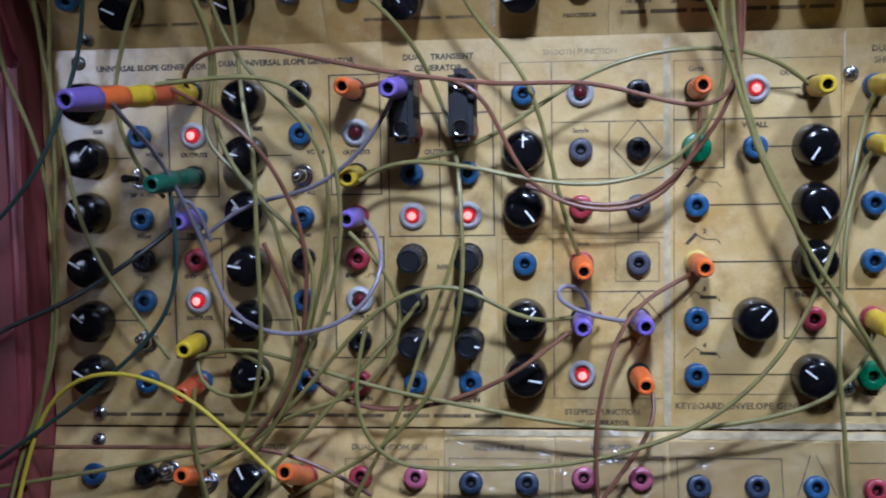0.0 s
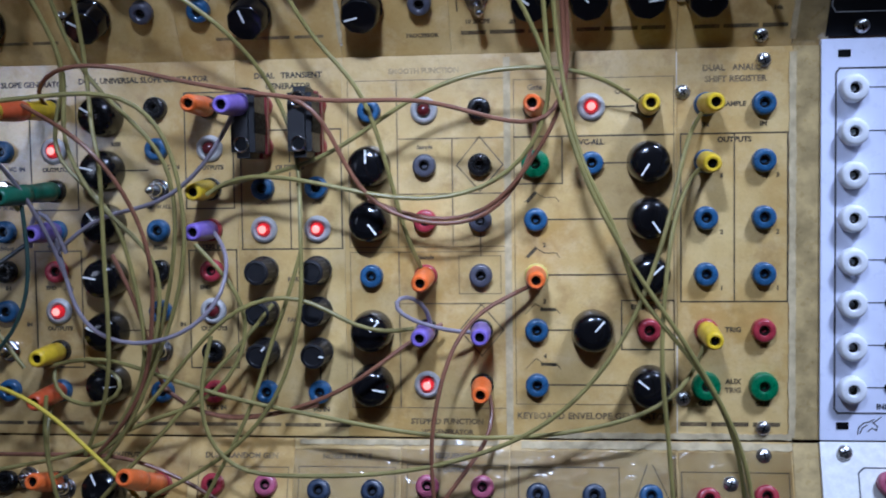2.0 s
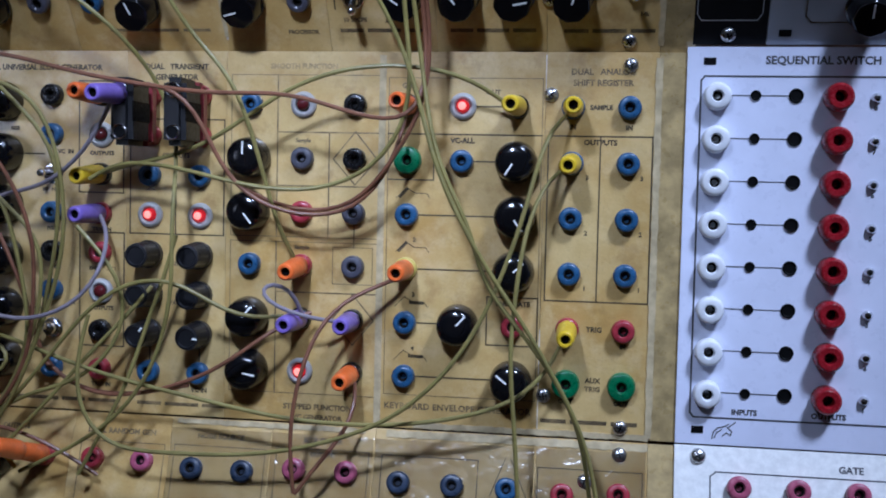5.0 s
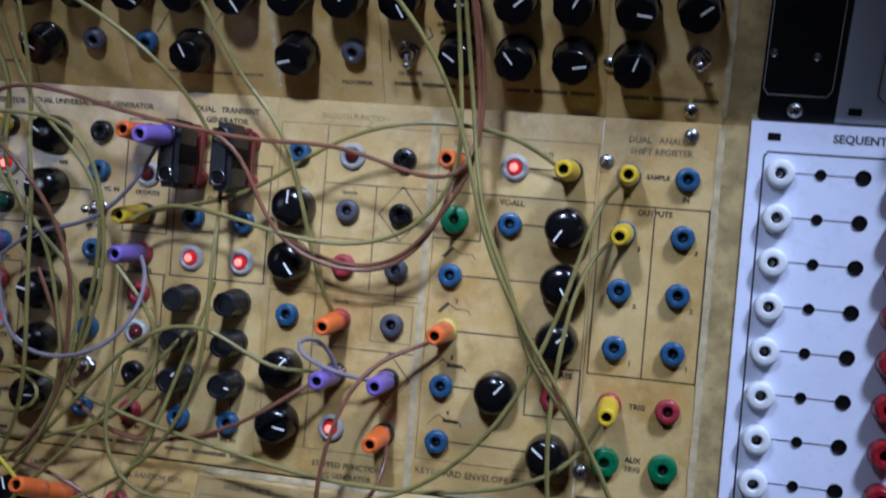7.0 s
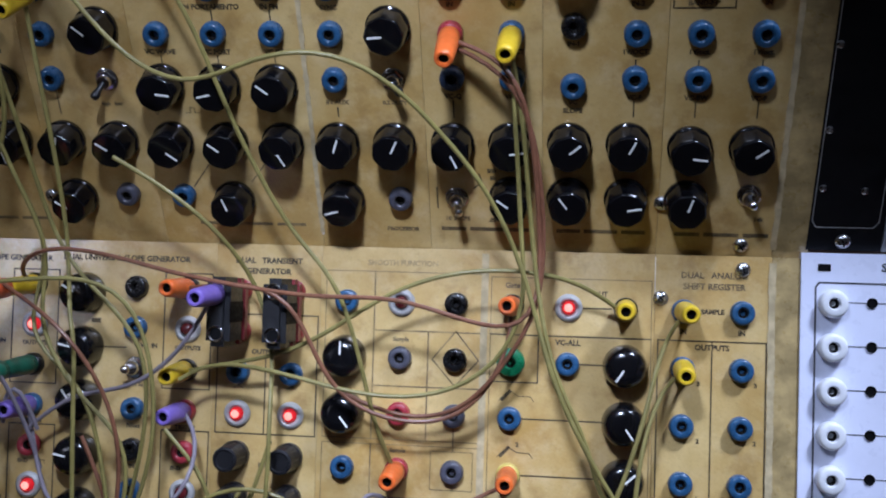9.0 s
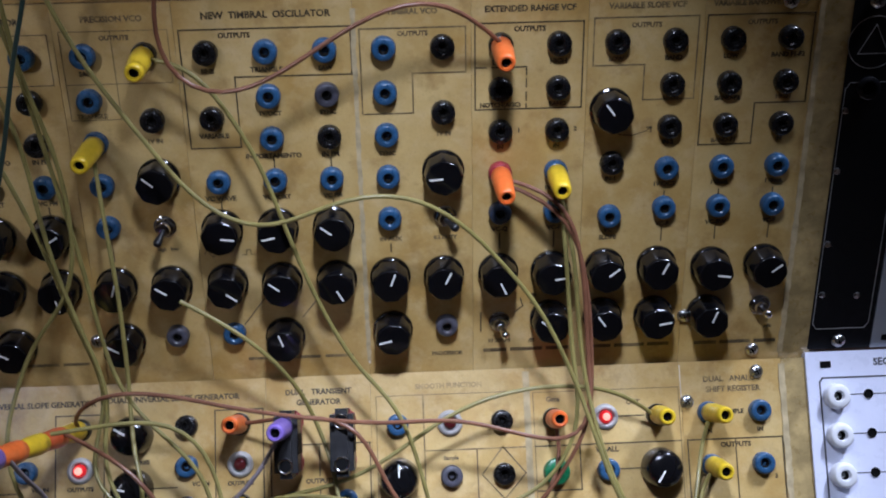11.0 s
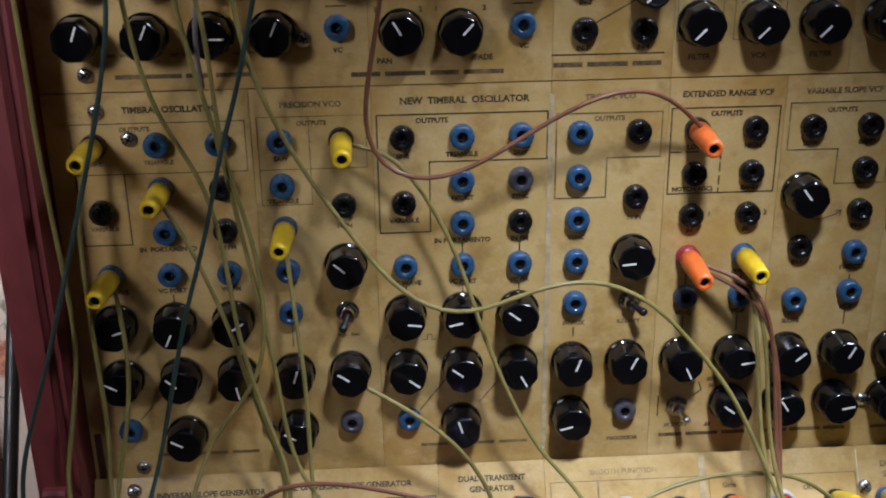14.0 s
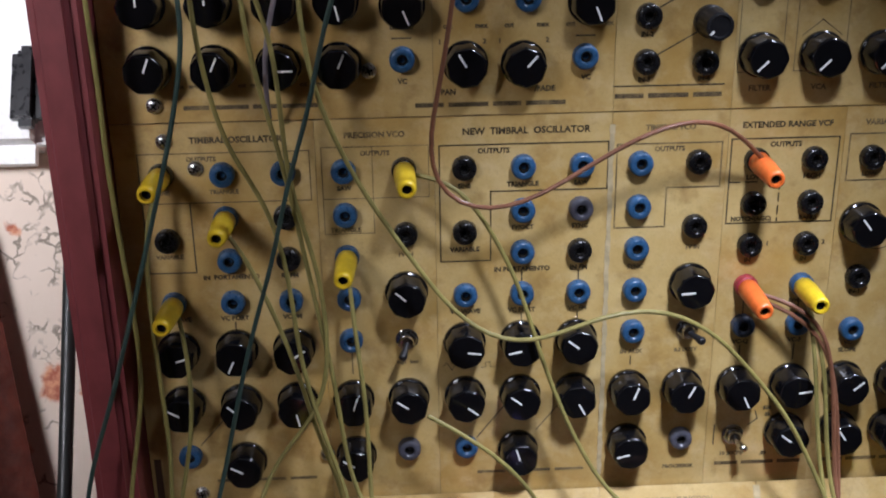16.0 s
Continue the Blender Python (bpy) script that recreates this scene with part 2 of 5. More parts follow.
# shared meshes of the small parts, origin on the panel, z out of it
def flute8(a, z):
    if z < 0.003:
        return 1.0
    flat = math.cos(math.pi / 8) / math.cos(a % (math.pi / 4) - math.pi / 8)
    return flat - 0.03 * (0.5 + 0.5 * math.cos(8 * a)) ** 6 + 0.02


def make_knob_fluted():
    return mesh_of(lathe([(0.0092, 0.0003), (0.0095, 0.0012), (0.0095, 0.0028), (0.0091, 0.0034), (0.0086, 0.0126), (0.0083, 0.0134), (0.0078, 0.0139), (0.0070, 0.0140)], 48, flute8), BLACK, 28)


def make_knob_round():
    return mesh_of(lathe([(0.0096, 0.0003), (0.0098, 0.0015), (0.0097, 0.0040), (0.0093, 0.0070), (0.0088, 0.0105), (0.0080, 0.0124), (0.0066, 0.0134), (0.0040, 0.0139), (0.0015, 0.0140)], 40), BLACK, 60)


def make_pointer(r0, r1, z):
    bm = bmesh.new()
    box(bm, -0.00040, 0.00040, r0, r1, z - 0.0010, z + 0.00010)
    return mesh_of(bm, WHITE)


def make_trimmer():
    return mesh_of(lathe([(0.0066, 0.0003), (0.0068, 0.004), (0.0063, 0.0048), (0.0059, 0.0158), (0.0056, 0.0168), (0.0045, 0.0170), (0.0041, 0.0163), (0.001, 0.0163)], 36,
                         lambda a, z: 1 - 0.05 * (math.cos(9 * a) > 0.2) if 0.0045 < z < 0.0162 else 1), KNOBSIDE, 30)


def make_jack(colour):
    r, h = {"crimson": (0.0062, 0.0082), "white": (0.0061, 0.0058), "green": (0.0064, 0.0048)}.get(colour, (0.0053, 0.0046))
    return mesh_of(lathe([(r * 1.02, 0.0002), (r, 0.0012), (r, h * 0.72), (r * 0.93, h * 0.92), (r * 0.80, h), (0.0028, h * 0.985), (0.0023, h * 0.88), (0.0022, 0.0012)], 28), JACK[colour], 40)


def make_bore(r=0.00215, z=0.0013):
    return mesh_of(lathe([(r, z), (r * 0.72, z + 0.0006), (r * 0.6, z + 0.0004), (r * 0.52, z - 0.0006), (0.0002, z - 0.0006)], 20), HOLE, 40)


def make_sleeve():
    return mesh_of(lathe([(0.00215, 0.0012), (0.00215, 0.0034), (0.0018, 0.0036), (0.0016, 0.0034), (0.0015, 0.0012)], 20, cap=False), BORE, 40)


def make_collar():
    return mesh_of(lathe([(0.0063, 0.0002), (0.0062, 0.0012), (0.0057, 0.0021), (0.0046, 0.0026), (0.0038, 0.0022), (0.0035, 0.0008)], 28), COLLAR, 40)


def make_lens(material, r=0.0031):
    return mesh_of(lathe([(r, 0.0008), (r, 0.0022), (r * 0.9, 0.0033), (r * 0.65, 0.0042), (r * 0.3, 0.0046), (r * 0.05, 0.0047)], 24), material, 60)


def make_screw_head():
    bm = lathe([(0.0034, 0.0002), (0.0034, 0.0008), (0.0029, 0.0017), (0.0018, 0.0022), (0.0002, 0.0024)], 20)
    return mesh_of(bm, STEEL, 50)


def make_cross():
    bm = bmesh.new()
    box(bm, -0.0017, 0.0017, -0.0003, 0.0003, 0.0016, 0.00245)
    box(bm, -0.0003, 0.0003, -0.0017, 0.0017, 0.0016, 0.00246)
    return mesh_of(bm, HOLE)


def make_hex_nut():
    bm = lathe([(0.0048, 0.0002), (0.0048, 0.0020), (0.0044, 0.0024), (0.0033, 0.0024)], 6)
    return mesh_of(bm, CHROME, 20)


def make_bushing():
    return mesh_of(lathe([(0.0031, 0.0022), (0.0031, 0.0046), (0.0028, 0.0052), (0.0014, 0.0055)], 20,
                         lambda a, z: 1), CHROME, 30)


def make_lever(material):
    return mesh_of(lathe([(0.0011, 0.0), (0.0013, 0.003), (0.0018, 0.0060), (0.0020, 0.0074), (0.0016, 0.0085), (0.0006, 0.0088)], 16), material, 60)


KNOB_MESH = {"f": make_knob_fluted(), "r": make_knob_round()}
POINTER_MESH = {"f": make_pointer(0.0006, 0.0067, 0.0141), "r": make_pointer(0.0012, 0.0072, 0.01405)}
TRIM_MESH, TRIM_POINTER = make_trimmer(), make_pointer(0.0030, 0.0052, 0.0171)
JACK_MESH = {k: make_jack(k) for k in JACK}
BORE_MESH, SLEEVE_MESH, COLLAR_MESH = make_bore(), make_sleeve(), make_collar()
LENS_MESH = {"lit": make_lens(LIT), "unlit": make_lens(UNLIT)}
CORE_MESH = mesh_of(lathe([(0.0020, 0.0041), (0.0017, 0.0046), (0.0010, 0.0050), (0.0002, 0.0051)], 18), HOT, 60)
SCREW_MESH, CROSS_MESH = make_screw_head(), make_cross()
NUT_MESH, BUSHING_MESH = make_hex_nut(), make_bushing()
WASHER_MESH = mesh_of(lathe([(0.0052, 0.0001), (0.0052, 0.0006), (0.0049, 0.0008), (0.0046, 0.0008)], 28), CHROME, 40)
LEVER_MESH = {"chrome": make_lever(CHROME), "black": make_lever(KNOBSIDE)}


class Module:
    """A faceplate with what is mounted on it. c: column of the one-inch grid; v: millimetres up the panel frame."""

    def __init__(self, plane, name, label, c0, c1, v0, v1, material=None, group="", thick=0.002, gap=0.00007):
        self.root = empty(name, plane @ pose(0, 0, 0), label, "synth module", group)
        bm = box(bmesh.new(), col(c0 - 0.5) + gap, col(c1 + 0.5) - gap, v0 * MM, v1 * MM, -thick, 0, 0.00015)
        self.plate = part("faceplate", bm, material or PANEL, self.root)

    def at(self, c, v, turn=0.0):
        return Matrix.Translation((col(c), v * MM, 0)) @ pose(0, 0, 0, 0, 0, turn)

    def knob(self, c, v, clock=0, kind="f"):
        """clock: degrees of the pointer clockwise from up; the fluted knobs sit a little under their row."""
        k = part("knob", KNOB_MESH[kind], None, self.root, self.at(c, v - (1.9 if kind == "f" else 0), -clock), "")
        part("pointer_line", POINTER_MESH[kind], None, k)
        return k

    def trim(self, c, v, clock=None):
        k = part("small_knob", TRIM_MESH, None, self.root, self.at(c, v, -(clock or 0)))
        if clock is not None:
            part("pointer_line", TRIM_POINTER, None, k)

    def jack(self, colour, c, *vs):
        for v in vs:
            j = part("banana_jack", JACK_MESH[colour], None, self.root, self.at(c, v, 37 * v % 360), colour + " banana jack")
            part("bore", BORE_MESH, None, j)
            part("sleeve", SLEEVE_MESH, None, j)

    def led(self, c, v, lit=True):
        j = part("indicator_light", COLLAR_MESH, None, self.root, self.at(c, v), "lit red LED" if lit else "unlit red LED")
        part("lens", LENS_MESH["lit" if lit else "unlit"], None, j)
        if lit:
            part("core", CORE_MESH, None, j)

    def screw(self, c, v, turn=20):
        s = part("screw", SCREW_MESH, None, self.root, self.at(c, v, turn))
        part("cross_slot", CROSS_MESH, None, s)

    def switch(self, c, v, lean=(0, -25), lever="chrome"):
        s = part("toggle_switch", NUT_MESH, None, self.root, self.at(c, v, 11))
        part("washer", WASHER_MESH, None, s)
        part("bushing", BUSHING_MESH, None, s)
        part("lever", LEVER_MESH[lever], None, s, pose(0, 0, 0, 0, 0, -11) @ Matrix.Translation((0, 0, 0.0050)) @ pose(0, 0, 0, -lean[1], lean[0], 0))

    def line(self, *points, width=0.65, ink=None, name="printed_line"):
        """A printed line through (c, v) points."""
        bm = bmesh.new()
        w = width * MM / 2
        for (c0, v0), (c1, v1) in zip(points, points[1:]):
            a, b = Vector((col(c0), v0 * MM, 0)), Vector((col(c1), v1 * MM, 0))
            d = (b - a).normalized()
            s = Vector((-d.y, d.x, 0)) * w
            a, b = a - d * w, b + d * w
            quad = [bm.verts.new(p + Vector((0, 0, z))) for z in (-0.0002, 0.00012) for p in (a - s, b - s, b + s, a + s)]
            for f in ((4, 5, 6, 7), (0, 1, 5, 4), (1, 2, 6, 5), (2, 3, 7, 6), (3, 0, 4, 7)):
                bm.faces.new([quad[i] for i in f])
        return part(name, mesh_of(bm, ink or INK), None, self.root)

    def outline(self, c0, v0, c1, v1, ink=None, width=0.65):
        self.line((c0, v0), (c1, v0), (c1, v1), (c0, v1), (c0, v0), width=width, ink=ink, name="printed_frame")

    def text(self, words, c, v, size=2.2, ink=None, spread=1.0):
        """Printed words centred on (c, v); size: height of a capital in millimetres."""
        cu = bpy.data.curves.new("text", "FONT")
        cu.body, cu.align_x, cu.align_y = words, "CENTER", "CENTER"
        cu.size, cu.extrude, cu.resolution_u, cu.offset, cu.space_character = size * 1.42 * MM, 0.00008, 2, 0.00014, spread
        tmp = bpy.data.objects.new("text", cu)
        me = bpy.data.meshes.new_from_object(tmp)
        bpy.data.objects.remove(tmp)
        me.materials.clear()
        me.materials.append(ink or INK)
        return part("lettering", me, None, self.root, Matrix.Translation((col(c), v * MM, 0.00006)))

    def bars(self, c0, c1, v, size=2.0, words=(5, 7, 5), ink=None):
        """The maker's line, as plain bars one for each word."""
        total = sum(words) + 0.8 * (len(words) - 1)
        x, unit = col(c0), (col(c1) - col(c0)) / total
        for n in words:
            bm = box(bmesh.new(), x, x + n * unit, (v - 0.42 * size) * MM, (v + 0.42 * size) * MM, -0.0002, 0.00012)
            part("maker_bar", mesh_of(bm, ink or BARINK), None, self.root)
            x += (n + 0.8) * unit


# ---- the room ----
def slab(name, x0, x1, y0, y1, z0, z1, material, label):
    ob = new(name, mesh_of(box(bmesh.new(), x0, x1, y0, y1, z0, z1), material))
    return tagged(ob, label, name.split("_")[0], kind="structure")


slab("wall_north", -2.2, 2.2, 0.13, 0.25, 0, 2.6, WALL, "cream wall papered with faded red flowers")
slab("wall_south", -2.2, 2.2, -3.3, -3.2, 0, 2.6, PLASTER, "plain white plastered wall")
slab("wall_west", -2.3, -2.2, -3.3, 0.25, 0, 2.6, PLASTER, "plain white plastered wall")
slab("wall_east", 2.2, 2.3, -3.3, 0.25, 0, 2.6, PLASTER, "plain white plastered wall")
slab("floor", -2.3, 2.3, -3.3, 0.25, -0.1, 0, FLOOR, "brown wooden floor boards")
slab("ceiling", -2.3, 2.3, -3.3, 0.25, 2.6, 2.7, PLASTER, "plain white ceiling")

# ---- the case: a maroon cheek that follows the two planes, a carcass behind the panels ----
case = empty("synth_case", pose(0, 0, 0), "maroon painted wooden synthesizer case on the wall", "case")


def on(plane, x, v, h):
    return plane @ Vector((x, v * MM, h * MM))


def profile_slab(x0, x1, edge, bevel=0.002):
    bm = bmesh.new()
    a = [bm.verts.new((x0, p.y, p.z)) for p in edge]
    b = [bm.verts.new((x1, p.y, p.z)) for p in edge]
    bm.faces.new(a[::-1])
    bm.faces.new(b)
    n = len(a)
    for i in range(n):
        bm.faces.new((a[i], a[(i + 1) % n], b[(i + 1) % n], b[i]))
    bmesh.ops.recalc_face_normals(bm, faces=bm.faces)
    bmesh.ops.bevel(bm, geom=list(bm.edges), offset=bevel, segments=3, affect="EDGES")
    return bm


PROUD = 27                                    # the cheek stands this far out of the panels
cheek_edge = [on(BOTTOM, 0, -372, PROUD), on(BOTTOM, 0, -182, PROUD), on(LOWER, 0, -8, PROUD), on(UPPER, 0, 8, PROUD), on(UPPER, 0, 368, PROUD), Vector((0, 0.129, 1.64)), Vector((0, 0.129, 0.917))]
part("cheek", profile_slab(-0.2315, -0.2125, cheek_edge, 0.0045), MAROON, case, label="maroon painted wooden cheek with worn edges")
inner = [on(BOTTOM, 0, -366, -3), on(LOWER, 0, -178, -3), on(LOWER, 0, 0, -3), on(UPPER, 0, 362, -3), Vector((0, 0.128, 1.59)), Vector((0, 0.128, 0.925))]
part("liner", profile_slab(-0.2123, -0.2050, inner), BROWN, case, label="dark brown wooden liner")
back = [on(BOTTOM, 0, -366, -12), on(LOWER, 0, -179, -12), on(LOWER, 0, 2, -12), on(UPPER, 0, 362, -12), Vector((0, 0.127, 1.59)), Vector((0, 0.127, 0.925))]
part("carcass", profile_slab(-0.2048, 0.43, back), BROWN, case)
for plane, v0, v1 in ((BOTTOM, -360, -178.4), (LOWER, -177.2, -0.5), (UPPER, -2.0, 358)):
    strip = box(bmesh.new(), col(15.5) + 0.0001, col(15.54) + 0.0145, v0 * MM, v1 * MM, -0.0115, -0.0001, 0.0003)
    part("rail", strip, RAIL, case, plane, "yellowed taped rail")

# ---- middle row ----
R = [-25.5 - 25.4 * r for r in range(6)]      # six rows of one inch
T = [-22.0 - 19.15 * r for r in range(8)]     # eight rows of three quarters
MID = (-177.4, -0.4)
slope = Module(LOWER, "slope_generator_module", "yellowed slope generator module with black knobs", -0.35, 5, *MID)
for r, clock in enumerate((310, 40, 315, 300, 310, 300)):
    slope.knob(0.02, R[r], clock, "r")
for r, clock in enumerate((300, 282, 322, 280, 295, 84)):
    slope.knob(3, R[r], clock, "r")
for c in (1, 4):
    slope.jack("blue", c, T[1], T[3], T[5], T[7])
    slope.jack("black", c, T[4])
    slope.switch(c, T[2], (-32 if c == 1 else 0, 0), "black" if c == 1 else "chrome")
    slope.switch(c, T[6], (0, 20))
    slope.line((c - 0.85, R[1]), (c - 0.2, R[1]), ink=INK)
    slope.line((c - 0.85, R[4]), (c - 0.2, R[4]), ink=INK)
    slope.text("VC  IN", c + 0.25, T[1] - 8.5, 2.0)
    slope.text("IV/oct", c, T[3] - 8.2, 1.9)
    slope.text("IN", c, T[4] - 8.2, 1.9)
    slope.text("IN", c + 0.4, T[5] - 6.5, 1.9)
    slope.text("RISE", c - 0.8, R[0] - 13.0, 1.8)
    slope.text("BIP  N ALL", c, T[2] - 8.0, 1.8, FADED)
slope.jack("black", 4, T[0])
slope.jack("black", 5, T[6], T[0], T[2])
slope.jack("red", 2, T[4])
slope.jack("red", 5, T[4], T[7], T[3])
slope.jack("black", 2, T[0], T[2], T[6])
slope.jack("blue", 2, T[3], T[7])
slope.led(2, T[1]), slope.led(2, T[5]), slope.led(5, T[1], False), slope.led(5, T[5], False)
for c in (2, 5):
    slope.outline(c - 0.47, T[0] + 7, c + 0.44, T[2] - 9)
    slope.outline(c - 0.45, T[3] - 9.5, c + 0.46, T[6] - 8)
    slope.text("OUTPUTS", c, T[1] - 9.0, 2.0)
    slope.text("OUTPUTS", c, T[5] - 8.5, 2.0)
    slope.text("TRIG IN", c, T[3] - 8.0, 2.0)
    slope.text("END", c - 0.15, T[4] - 8.0, 1.8)
    slope.line((c + 0.1, T[4] - 8.7), (c + 0.18, T[4] - 8.7), (c + 0.18, T[4] - 7.3), (c + 0.28, T[4] - 7.3), (c + 0.28, T[4] - 8.7), width=0.3)
slope.text("TRIG IN", 5, T[7] - 8.0, 2.0)
slope.text("DUAL UNIVERSAL SLOPE GENERATOR", 3.75, -8.6, 2.6)
slope.text("UNIVERSAL SLOPE GENERATOR", 1.25, -9.6, 2.6)
slope.bars(0.1, 2.4, -172.0, 2.0, (5, 7, 5, 7))
slope.bars(2.9, 5.4, -172.0, 2.0, (5, 7, 5, 7))
slope.screw(-0.12, -6.5), slope.screw(0.02, -171.5, 50)

transient = Module(LOWER, "transient_generator_module", "yellowed dual transient generator module with small knobs", 6, 7, *MID)
for c in (6, 7):
    transient.jack("red", c, T[0], T[1])
    transient.jack("blue", c, T[2], T[7])
    transient.led(c, T[3])
    transient.trim(c, T[4]), transient.trim(c, T[5]), transient.trim(c, T[6], 38 if c == 6 else 95)
    transient.line((c, T[6] - 6), (c, T[7] + 5))
    transient.line((c - 0.08, T[2] - 7.2), (c, T[2] - 6), (c + 0.08, T[2] - 7.2), width=0.35)
    transient.line((c - 0.08, T[2] - 5.0), (c, T[2] - 6), (c + 0.08, T[2] - 5.0), width=0.35)
transient.outline(5.58, T[1] + 8, 7.46, T[3] - 9.3)
transient.line((6.5, T[1] + 8), (6.5, T[1] - 7)), transient.line((6.5, T[1] - 12), (6.5, T[3] - 9.3))
transient.text("OUTPUTS", 6.5, T[1] - 9.5, 2.2)
transient.text("RISE", 6.52, T[4] - 4.5, 2.0, FADED), transient.text("FALL", 6.52, T[5] - 4.5, 2.0, FADED)
transient.text("VC IN", 7, T[7] - 8.6, 2.2)
transient.text("DUAL   TRANSIENT", 6.5, -8.0, 2.6), transient.text("GENERATOR", 6.5, -13.0, 2.6)
transient.bars(5.75, 7.55, -172.0, 2.0)

smooth = Module(LOWER, "stepped_function_module", "yellowed smooth and stepped function generator module", 8, 10, *MID)
smooth.jack("blue", 8, R[0], R[3])
smooth.knob(8, R[1], 0, "r"), smooth.knob(8, R[2], 142, "r"), smooth.knob(8, R[4], 40, "r"), smooth.knob(8, R[5], 100, "r")
smooth.led(9, R[0], False), smooth.led(9, R[5])
smooth.jack("grey", 9, R[1]), smooth.jack("red", 9, R[2], R[3]), smooth.jack("black", 9, R[4])
smooth.jack("black", 10, R[0], R[1], R[4], R[5]), smooth.jack("grey", 10, R[2], R[3])
smooth.outline(7.6, R[0] + 14, 10.45, R[2] - 12, FADED, 0.35)
smooth.line((8.5, R[0] + 14), (8.5, R[2] - 12), ink=FADED), smooth.line((9.5, R[0] - 13), (9.5, R[2] - 12), ink=FADED)
smooth.line((8.5, R[0] - 13), (10.45, R[0] - 13), ink=FADED), smooth.line((8.5, R[1] - 13), (10.45, R[1] - 13), ink=FADED)
smooth.line((10, R[1] + 13), (9.58, R[1]), (10, R[1] - 12), (10.42, R[1]), (10, R[1] + 13), ink=FADED)
smooth.outline(7.6, R[3] + 11, 10.45, R[5] - 11, FADED, 0.35)
smooth.line((8.5, R[3] + 11), (8.5, R[5] - 11), ink=FADED), smooth.line((8.5, R[3] - 13), (10.45, R[3] - 13), ink=FADED)
smooth.outline(9.6, R[3] + 9, 10.36, R[3] - 8.5, FADED, 0.35), smooth.line((10, R[2] - 6), (10, R[3] + 9), ink=FADED)
smooth.line((10, R[4] + 12), (9.6, R[4]), (10, R[4] - 12), (10.4, R[4]), (10, R[4] + 12), ink=FADED)
smooth.text("SMOOTH FUNCTION", 9, -7.5, 2.4, GHOST), smooth.text("STEPPED FUNCTION", 9.35, -170.0, 2.6, FADED)
smooth.text("VC GENERATOR", 9.35, -175.0, 2.3, FADED)
smooth.text("Sample", 9, R[1] + 8.5, 1.8, FADED), smooth.text("Sample", 9, R[3] + 8.5, 1.8, FADED)

envelope = Module(LOWER, "envelope_generator_module", "yellowed keyboard envelope generator module with four knobs", 11, 13, *MID)
envelope.jack("black", 11, R[0]), envelope.jack("green", 11, R[1]), envelope.jack("blue", 11, R[2], R[4], R[5]), envelope.jack("yellow", 11, R[3])
envelope.led(12, R[0]), envelope.jack("blue", 12, R[1]), envelope.knob(12, R[4], 42, "r")
envelope.jack("black", 13, R[0]), envelope.jack("red", 13, R[4])
for r, clock in ((1, 213), (2, 145), (3, 48), (5, 308)):
    envelope.knob(13, R[r], clock, "r")
envelope.outline(10.62, R[0] + 13, 13.45, R[5] - 9, FADED, 0.35)
envelope.line((10.62, R[0] - 13), (13.45, R[0] - 13)), envelope.line((11.48, R[1] - 9), (11.48, R[0] - 13)), envelope.line((10.62, R[1] - 9), (11.48, R[1] - 9))
envelope.line((12.2, R[0]), (12.75, R[0])), envelope.line((12.2, R[1]), (12.6, R[1]))
for r in (2, 3, 5):
    envelope.line((11.2, R[r]), (12.6, R[r]))
envelope.line((11.2, R[4]), (11.6, R[4]))
envelope.outline(12.52, R[4] + 13.5, 13.45, R[4] - 9)
envelope.text("END  GATE", 13, R[4] + 10.5, 2.2)
envelope.text("Gate", 11, R[0] + 9.3, 2.4, FADED), envelope.text("OUT", 12.55, R[0] + 6.5, 2.2, FADED), envelope.text("VC-ALL", 12.0, R[1] + 9.5, 2.4)
envelope.text("KEYBOARD ENVELOPE GENERATOR", 12.0, -167.0, 2.9, FADED, 1.05)
for r, tag, shape in ((2, "", 0), (3, "2", 1), (4, "3", 2), (5, "4", 3)):
    v = R[r] + (9.5 if r < 4 else 9)
    envelope.line((10.8, v - 1.5), (10.98, v + 3.2), (11.15, v + 0.6), (11.36, v + 0.6), (11.42, v - 1.5), width=0.35)
    wedge = ((10.86, v - 0.9), (10.99, v + 2.6)) if shape < 2 else ((11.1, v + 0.6), (11.32, v + 0.4))
    envelope.line(*wedge, width=1.5)
    if tag:
        envelope.text(tag, 11.15, v + 4.2, 2.0)
seam = box(bmesh.new(), col(10.5) - 0.0016, col(10.5) + 0.0016, -176 * MM, -2 * MM, -0.0003, 0.00025)
TAPE = plastic("clear_tape", (0.62, 0.51, 0.30), 0.16, 0.3, 1.0, scale=140)
part("tape", seam, TAPE, envelope.root)

shift = Module(LOWER, "shift_register_module", "yellowed dual analog shift register module", 14, 15, *MID)
shift.jack("blue", 14, R[2], R[3]), shift.jack("green", 14, R[5]), shift.jack("blue", 14, R[0], R[1]), shift.jack("red", 14, R[4])
shift.jack("blue", 15, *R[:4]), shift.jack("red", 15, R[4]), shift.jack("green", 15, R[5])
shift.outline(13.57, R[0] - 13, 15.42, R[3] - 12.5), shift.line((14.5, R[1] + 8), (14.5, R[3] - 12.5)), shift.line((14.5, R[0] - 13), (14.5, R[0] - 14.5))
shift.text("OUTPUTS", 14.5, R[1] + 9.5, 2.4)
for r, tag in ((1, "3"), (2, "2"), (3, "1")):
    shift.text(tag, 14.28, R[r] - 6.5, 2.0), shift.text(tag, 15.25, R[r] - 6.5, 2.0)
shift.text("SAMPLE", 14.5, R[0], 2.1), shift.text("IN", 14, R[0] - 9, 2.2), shift.text("IN", 15, R[0] - 9, 2.2)
